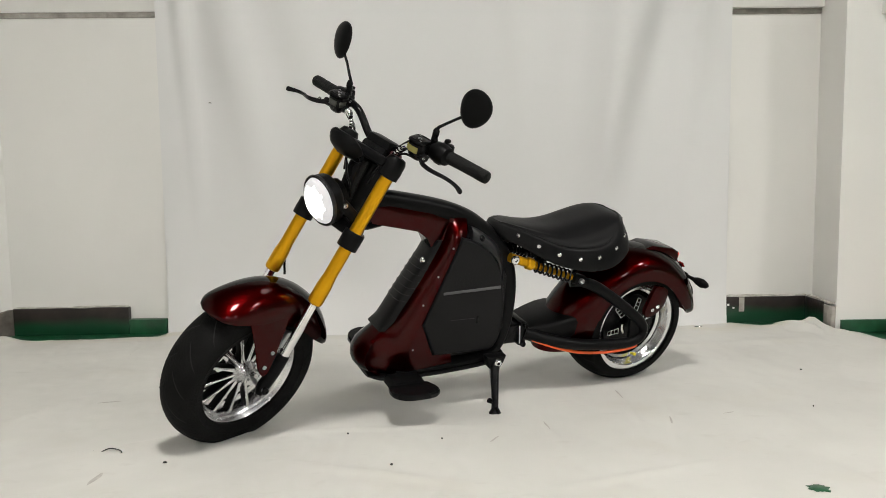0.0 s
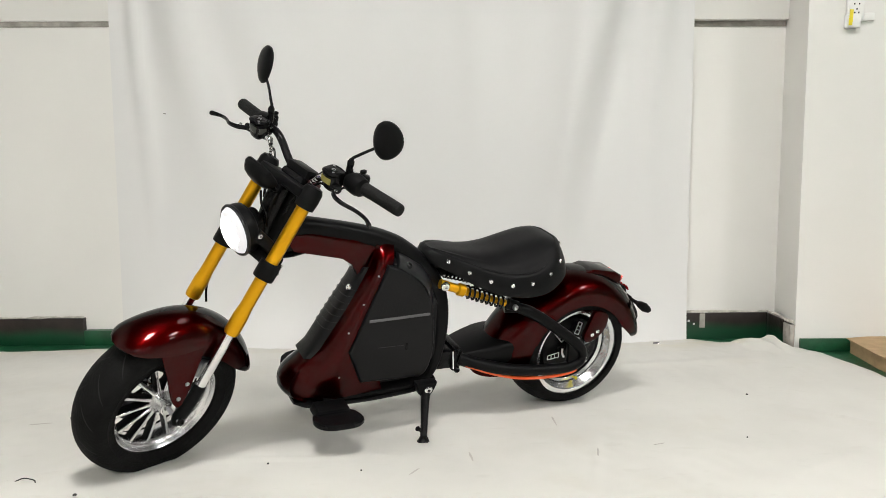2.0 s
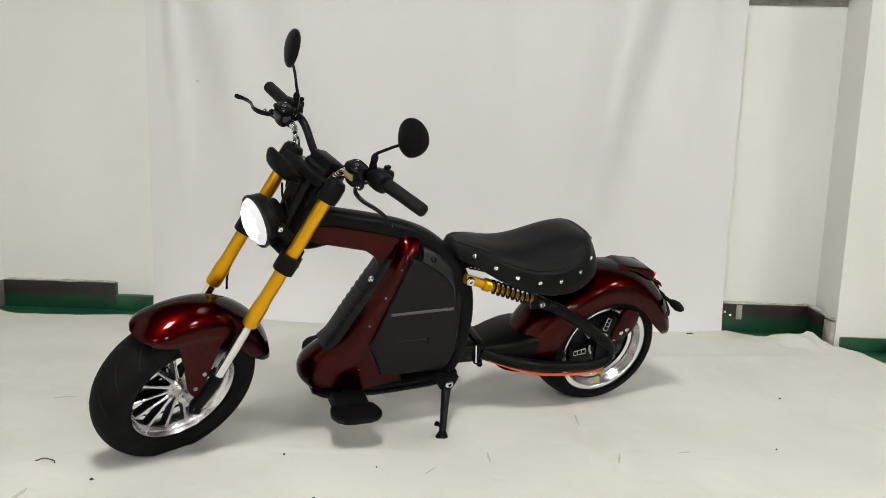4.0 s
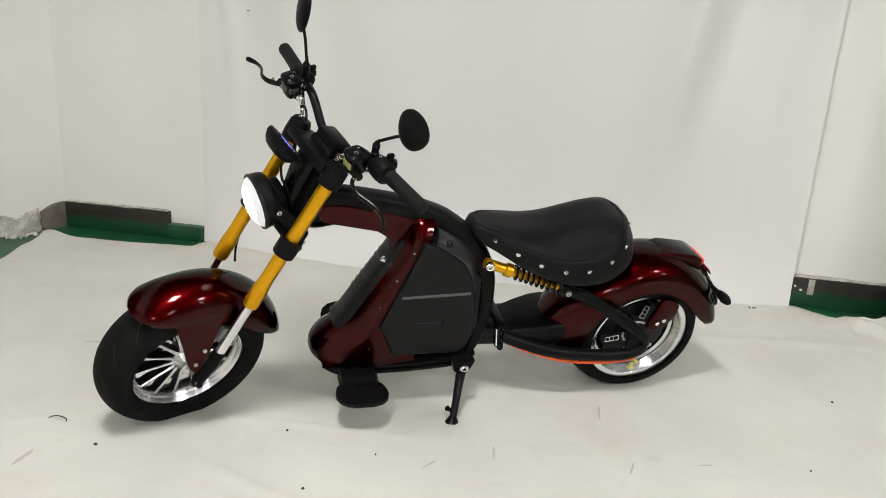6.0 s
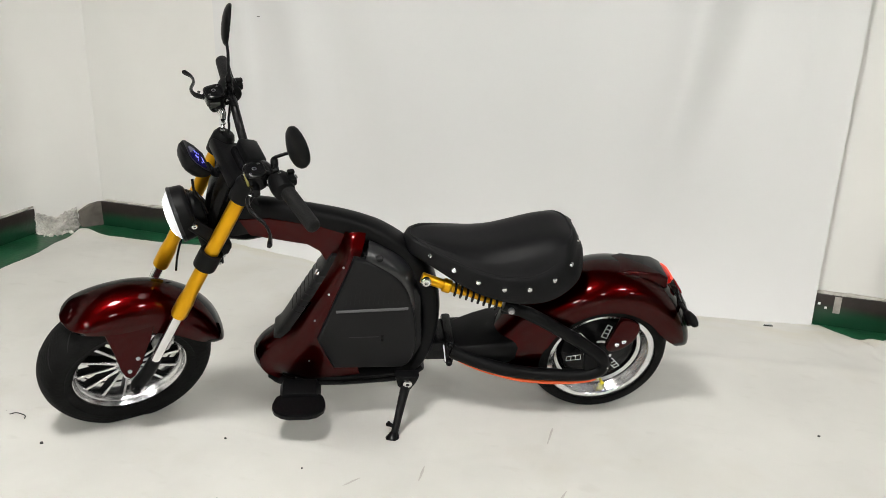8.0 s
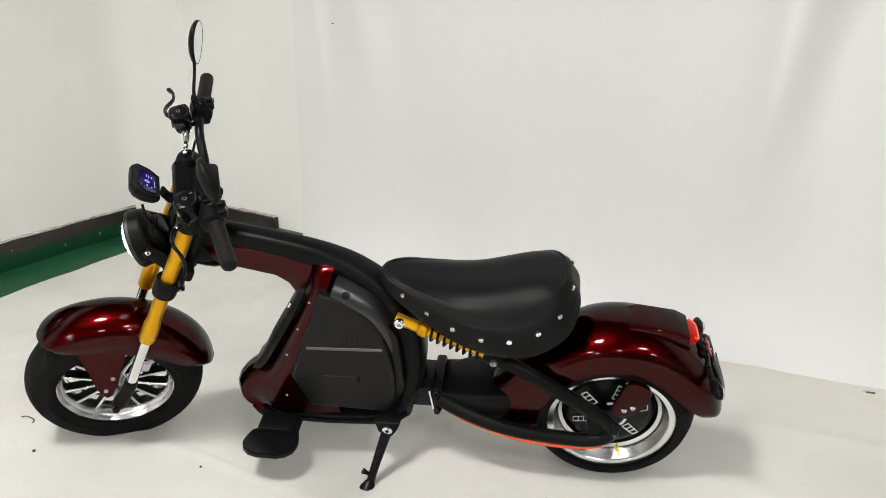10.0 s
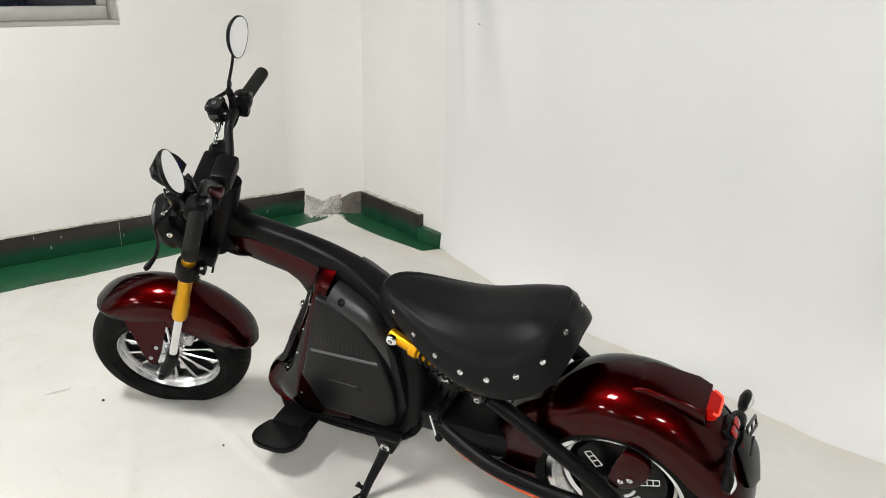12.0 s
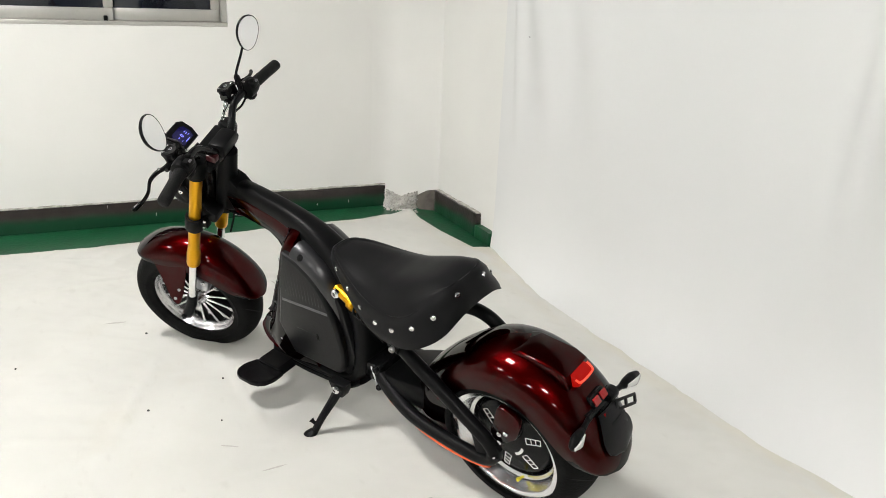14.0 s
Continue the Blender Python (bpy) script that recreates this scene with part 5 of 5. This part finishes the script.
# -- seat --
CREASE = [(-0.609, 0, 0.659), (-0.598, -0.036, 0.658), (-0.557, -0.066, 0.647), (-0.49, -0.096, 0.624), (-0.42, -0.120, 0.602), (-0.35, -0.136, 0.592), (-0.28, -0.143, 0.596), (-0.222, -0.136, 0.618),
          (-0.174, -0.106, 0.660), (-0.148, -0.062, 0.677), (-0.143, 0, 0.681)]
STUDS = [(-0.630, 0, 0.640), (-0.610, -0.044, 0.640), (-0.556, -0.074, 0.626), (-0.49, -0.104, 0.595), (-0.422, -0.130, 0.570), (-0.349, -0.149, 0.557), (-0.279, -0.158, 0.562), (-0.209, -0.152, 0.589),
         (-0.158, -0.121, 0.6205), (-0.128, -0.054, 0.660), (-0.125, 0, 0.665)]
HEM = [(-0.622, 0, 0.612), (-0.604, -0.046, 0.610), (-0.552, -0.080, 0.592), (-0.48, -0.113, 0.557), (-0.42, -0.136, 0.533), (-0.35, -0.156, 0.519), (-0.28, -0.165, 0.515), (-0.203, -0.161, 0.529),
       (-0.133, -0.130, 0.569), (-0.106, -0.066, 0.609), (-0.105, 0, 0.615)]


def whole(half):
    return half + [(x, -y, z) for x, y, z in reversed(half[1:-1])]


def round_ring(half, per=5):
    full = whole(half)
    n = len(full)
    out = []
    for i in range(n):
        a, b, c, d = (Vector(full[(i + k) % n]) for k in (-1, 0, 1, 2))
        for k in range(per):
            t = k / per
            out.append(0.5 * (2 * b + (c - a) * t + (2 * a - 5 * b + 4 * c - d) * t * t + (3 * b - a - 3 * c + d) * t ** 3))
    return out


TOPLINE = [(-0.64, 0.653), (-0.60, 0.657), (-0.54, 0.654), (-0.48, 0.645), (-0.42, 0.641), (-0.36, 0.647), (-0.30, 0.663), (-0.25, 0.677), (-0.20, 0.687), (-0.17, 0.685), (-0.15, 0.681), (-0.13, 0.674)]


def lerp_smooth(table, v):
    return sum(lerp_table(table, v + e) for e in (-0.02, -0.012, -0.005, 0.0, 0.005, 0.012, 0.02)) / 7


def seat_mesh():
    hem, stud, crease = round_ring(HEM), round_ring(STUDS), round_ring(CREASE)
    mid = Vector((-0.36, 0, 0))
    n = len(hem)
    rings = []
    rings.append([q + (Vector((mid.x, 0, q.z)) - q) * 0.10 - Vector((0, 0, 0.004)) for q in hem])
    rings.append(hem)
    for f in (0.33, 0.66):
        rings.append([hem[i].lerp(stud[i], f) + (hem[i] - Vector((mid.x, 0, hem[i].z))).normalized() * 0.004 for i in range(n)])
    rings.append(stud)
    rings.append([stud[i].lerp(crease[i], 0.55) + (stud[i] - Vector((mid.x, 0, stud[i].z))).normalized() * 0.004 + Vector((0, 0, 0.003)) for i in range(n)])
    rings.append([stud[i].lerp(crease[i], 0.88) + Vector((0, 0, 0.0015)) for i in range(n)])
    rings.append([crease[i] + ((Vector((mid.x, 0, crease[i].z)) - crease[i]) * 0.01 - Vector((0, 0, 0.0012))) * max(0.0, min(1.0, (-0.20 - crease[i].x) / 0.06)) for i in range(n)])
    bm = loft(rings, caps=False)
    bm.faces.new([v for v in bm.verts][:n][::-1])
    # padded top: rows across, from one side of the crease to the other
    half = rings[-1][:n // 2 + 1]
    m = 15
    rows = []
    for q in half:
        top = lerp_smooth(TOPLINE, q.x)
        rows.append([Vector((q.x, q.y * -k / m, q.z + (max(top, q.z) - q.z) * (1 - abs(k / m) ** (3.6 + 0.4 * max(0.0, min(1.0, (q.x + 0.42) / 0.2)))) + (0.0035 * math.sin(math.pi * min(1.0, (1 - abs(k / m)) / 0.22)) if abs(q.y) > 0.03 else 0.0)))
                     for k in range(-m, m + 1)])
    loft(rows, closed=False, bm=bm)
    bmesh.ops.remove_doubles(bm, verts=bm.verts, dist=0.0004)
    return bm


seat = rear("seat", seat_mesh(), LEATHER, "black leather saddle with chrome studs", angle=70)
edge = [q for q in round_ring(CREASE) if q.x < -0.2]
split = next(i for i in range(1, len(edge)) if (edge[i] - edge[i - 1]).length > 0.1)
part("seat_piping", tube(edge[split:] + edge[:split], 0.0011, 6, 1), LEATHER, seat, "black piping along the crease")
ring_s = round_ring(STUDS, 5)
for k, q in enumerate(whole(STUDS)):
    if k == 0:
        continue
    if k in (1, 19, 10):
        continue
    out = Vector((q[0] + 0.36, q[1] * 1.6, -0.012)).normalized()
    qq = Vector(q)
    st_ = lathe([(0.0076, -0.002), (0.0076, 0.0016), (0.0058, 0.0034), (0.0034, 0.0036), (0.0024, 0.0022)], 16, qq + out * 0.0015, out)
    part("stud", st_, CHROME, seat, "chrome stud")
part("seat_bracket", rbox((0.10, 0.06, 0.03), (-0.56, 0, 0.60), 0.006), MATTE, frame_ob)
part("seat_support", tube([(-0.57, 0, 0.612), (-0.51, 0, 0.597), (-0.43, 0, 0.575)], [(0.035, 0.012)] * 3, 12, 4, (0, 1, 0)), MATTE, frame_ob)

# -- tail --
tailbox = prism([(0.00, 0.530), (0.05, 0.5445), (0.150, 0.531), (0.180, 0.515), (0.185, 0.474), (0.10, 0.50)], -0.052, 0.052, 0.008, 3)
tail = rear("tail_box", tailbox, RED, "dark red tail box with lit red lamp")
lens = prism([(0.179, 0.5135), (0.190, 0.5085), (0.205, 0.496), (0.202, 0.483), (0.183, 0.474)], -0.032, 0.036, 0.006, 3)
lamp_ob = part("tail_lamp", lens, TAIL, tail, "glowing red tail lamp")
part("light_bar", tube([(0.196, -0.031, 0.5035), (0.2055, -0.026, 0.4965), (0.207, 0.0, 0.495), (0.2055, 0.030, 0.4965), (0.196, 0.0355, 0.5035), (0.186, 0.0365, 0.510)], 0.0026, 8, 4), TAILBAR, lamp_ob, "bright lit bar in the lamp")
bracket = rbox((0.036, 0.060, 0.028), (0.226, 0.004, 0.438), 0.008, pose(0, 0, 0, 0, 55, 0))
rbox((0.044, 0.050, 0.026), (0.246, 0.01, 0.402), 0.008, pose(0, 0, 0, 0, 62, 0), bracket)
tube([(0.236, -0.055, 0.420), (0.240, 0.0, 0.420), (0.238, 0.065, 0.412)], 0.010, 12, 3, bm=bracket)
lathe([(0.006, -0.020), (0.017, -0.018), (0.019, -0.012), (0.019, 0.012), (0.017, 0.018), (0.006, 0.020)], 24, (0.240, 0.046, 0.424), (0, 1, 0), bm=bracket)
tail_bracket = rear("tail_bracket", bracket, GLOSSB, "black tail bracket with red reflectors")
for y in (-0.014, 0.014):
    part("reflector", rbox((0.005, 0.024, 0.021), (0.2420, 1.1 * y, 0.449), 0.002, pose(0, 0, 0, 0, -32, 0)), REFLECT, tail_bracket)
part("reflector", rbox((0.005, 0.024, 0.019), (0.2635, -0.006, 0.407), 0.002, pose(0, 0, 0, 0, -28, 0)), REFLECT, tail_bracket)
hold = bmesh.new()
rbox((0.004, 0.060, 0.050), (0.285, 0.02, 0.365), 0.0015, pose(0, 0, 0, 0, -16, 0), hold)
arm_ = pose(0.270, 0.074, 0.392, 0, -18, 0) @ pose(0, 0, 0, 68, 0, 0)
for u, v, w, h in ((0.0, -0.011, 0.004, 0.0), (0.0, 0.011, 0.004, 0.0)):
    rbox((0.004, 0.008, 0.085), (0, 0, 0), 0.001, arm_ @ Matrix.Translation((0, v, 0)), hold)
for w in (-0.040, 0.0, 0.040):
    rbox((0.004, 0.022, 0.010), (0, 0, 0), 0.001, arm_ @ Matrix.Translation((0, 0, w)), hold)
rings = []
for k in range(15):
    th = 11.0 + 23.0 * k / 14
    e = math.sqrt(max(0.02, 1 - max(0.0, (19.0 - th) / 8.0) ** 2)) * (1.0 if th < 22 else 1 - 0.45 * (th - 22) / 12)
    row = [(0.3075 + 0.006 * (1 - (u / 6) ** 2), 0.004 + 0.060 * e * u / 6) for u in range(-6, 7)]
    row += [(r - 0.004, y) for r, y in reversed(row)]
    rings.append([RC + Vector((r * math.cos(radians(th)), y, r * math.sin(radians(th)))) for r, y in row])
part("back_plate", loft(rings), SATIN, tail_bracket, "satin black curved plate under the holder", angle=50)
part("plate_holder", hold, SATIN, tail_bracket, "empty black plate holder with slots")
for s, far in ((-1, (0.254, -0.156, 0.412)), (1, (0.245, 0.187, 0.392))):
    a, b = Vector((0.238, s * 0.045, 0.418)), Vector(far)
    at_ = lambda f: tuple(a.lerp(b, f))
    ind = rear("indicator", tube([at_(0), at_(0.2), at_(0.42)], [0.009, 0.0065, 0.008], 12, 3), MATTE, "black turn indicator with clear lens")
    shell = tube([at_(0.40), at_(0.55), at_(0.75), at_(0.93), at_(1.0)], [(0.008, 0.008), (0.015, 0.013), (0.018, 0.015), (0.012, 0.010), (0.004, 0.004)], 14, 4, (0, 0, 1))
    part("housing", shell, MATTE, ind)
    back_ = Vector((0.013, 0, -0.002))
    part("lens", tube([a.lerp(b, 0.5) + back_ * 0.8, a.lerp(b, 0.75) + back_ * 1.1, a.lerp(b, 0.96) + back_ * 0.6], [(0.006, 0.003), (0.011, 0.005), (0.005, 0.002)], 12, 4, (0, 0, 1)), CLEARL, ind, "clear indicator lens")

# ---- small things ----
sock = thing("wall_socket", "white surface wall socket with yellow tape", "socket", pose(2.512, 3.95, 1.565))
part("plate", rbox((0.075, 0.022, 0.10), (0, -0.011, 0), 0.005), PLASTICW, sock)
part("box", rbox((0.062, 0.034, 0.06), (-0.012, -0.017, -0.05), 0.006), PLASTICW, sock)
part("conduit", rod((0.0, -0.014, 0.05), (0.0, -0.014, CEILING - 1.57), 0.011, 14), PLASTICW, sock, "white conduit running up the wall")
part("tape", rbox((0.016, 0.004, 0.07), (-0.028, -0.036, -0.035), 0.001, pose(0, 0, 0, 0, 4, 0)), YELLOW, sock, "yellow tape")
part("side_box", rbox((0.05, 0.02, 0.035), (0.062, -0.01, -0.03), 0.004), PLASTICW, sock)
for x, z in ((-0.008, 0.026), (0.014, 0.026), (-0.006, -0.012), (0.012, -0.012), (0.003, 0.004)):
    part("pin_hole", rbox((0.006, 0.001, 0.007), (x, -0.0225, z), 0.0002), SCRAP, sock)

carton = thing("cardboard_box", "flattened brown cardboard box lying on the floor", "cardboard box", pose(2.50, 3.63, 0.0, 0, 0, 0))
outline = [(0.03, 0.27), (0.0, -0.02), (0.02, -0.9), (0.75, -0.9), (0.75, 0.30), (0.14, 0.30)]
bm = loft([[Vector((x + 0.02, y, 0.001)) for x, y in outline], [Vector((x + 0.018, y, 0.066)) for x, y in outline]])
part("body", bm, CARD, carton, angle=20)
bm = loft([[Vector((x * 1.01, y * 1.01, 0.067)) for x, y in outline], [Vector((x * 1.012, y * 1.012, 0.071)) for x, y in outline]])
part("flap", bm, CARD, carton, angle=20)


CLOTH_POINTS = [v.co.copy() for v in cloth_ob.data.vertices]


def cloth_top(x, y):
    near = [q.z for q in CLOTH_POINTS if abs(q.x - x) < 0.025 and abs(q.y - y) < 0.025]
    return max(near) if near else 0.006


def fleck(name, label, x, y, size, mat, seed, category="scrap", long=1.0, turn_=0.0, high=0.004):
    rng = random.Random(seed)
    bm = bmesh.new()
    n = 9 if size < 0.03 else 27
    low = [Vector((size * long * rng.uniform(0.6, 1.1) * math.cos(2 * math.pi * k / n), size * rng.uniform(0.6, 1.1) * math.sin(2 * math.pi * k / n), 0)) for k in range(n)]
    loft([low, [q * 0.75 + Vector((0, 0, high)) for q in low]], bm=bm)
    ob = mesh_object(name, bm, mat, None, label)
    ob.matrix_world = pose(x, y, cloth_top(x, y) - 0.0004, 0, 0, turn_)
    return tagged(ob, category=category)


for k, (x, y, sz) in enumerate(((-0.365, 2.351, 0.006), (0.256, 2.298, 0.005), (1.806, 3.233, 0.005), (0.115, 2.56, 0.004), (0.396, 2.506, 0.003), (1.62, 2.75, 0.003), (-0.2, 1.9, 0.004))):
    fleck("fleck", "small dark fleck of dirt on the cloth", x, y, sz, SCRAP, k)
fleck("torn_spot", "torn spot in the cloth showing the green floor", 1.312, 2.094, 0.032, GREEN, 21, "tear", 1.0, 20, 0.002)
smear = fleck("scuff_mark", "long grey scuff on the cloth", -0.511, 2.25, 0.009, SMEAR, 31, "stain", 6.5, 84, 0.0012)
for k, (x, y, size, long, turn_) in enumerate(((1.02, 2.93, 0.0045, 13, 91), (0.72, 2.60, 0.004, 12, 96), (1.11, 2.62, 0.004, 11, 78), (0.55, 2.50, 0.004, 9, 60), (1.32, 2.70, 0.003, 10, 20), (-0.75, 2.95, 0.006, 8, 15))):
    fleck("scuff_mark", "thin grey scuff on the cloth", x, y, size, SMEAR, 32 + k, "stain", long, turn_, 0.0008)
hair = tube([(-0.60, 2.455, 0.010), (-0.575, 2.44, 0.012), (-0.55, 2.445, 0.020), (-0.525, 2.452, 0.012), (-0.515, 2.44, 0.010)], 0.0018, 6, 5)
tagged(mesh_object("wire_scrap", hair, SCRAP, None, "bent scrap of dark wire on the cloth"), category="scrap")
fleck("foil_scrap", "small shiny foil scrap by the wall", 1.70, 4.10, 0.012, CHROME, 41, "scrap", 2.0, 10, 0.006)
speck = rbox((0.014, 0.0015, 0.0035), (-0.68, cloth_y(-0.68, 1.133) - 0.0012, 1.133), 0.0005, pose(0, 0, 0, 0, 6, 0))
tagged(mesh_object("thread_speck", speck, SCRAP, None, "tiny dark thread stuck on the backdrop"), category="scrap")
rng = random.Random(17)
for k in range(9):
    y, z = rng.uniform(1.3, 3.8), rng.uniform(0.03, 0.12)
    chip = rbox((0.003, rng.uniform(0.002, 0.006), rng.uniform(0.004, 0.018)), (-1.894, y, z), 0.0006)
    structure("trim_paint_chip", chip, SMEAR, "pale chip in the skirting paint")
for y in (1.66, 2.88):
    structure("trim_tile_joint", rbox((0.003, 0.003, 0.128), (-1.8952, y, 0.066), 0.0006), CEMENT, "grey joint between skirting tiles")
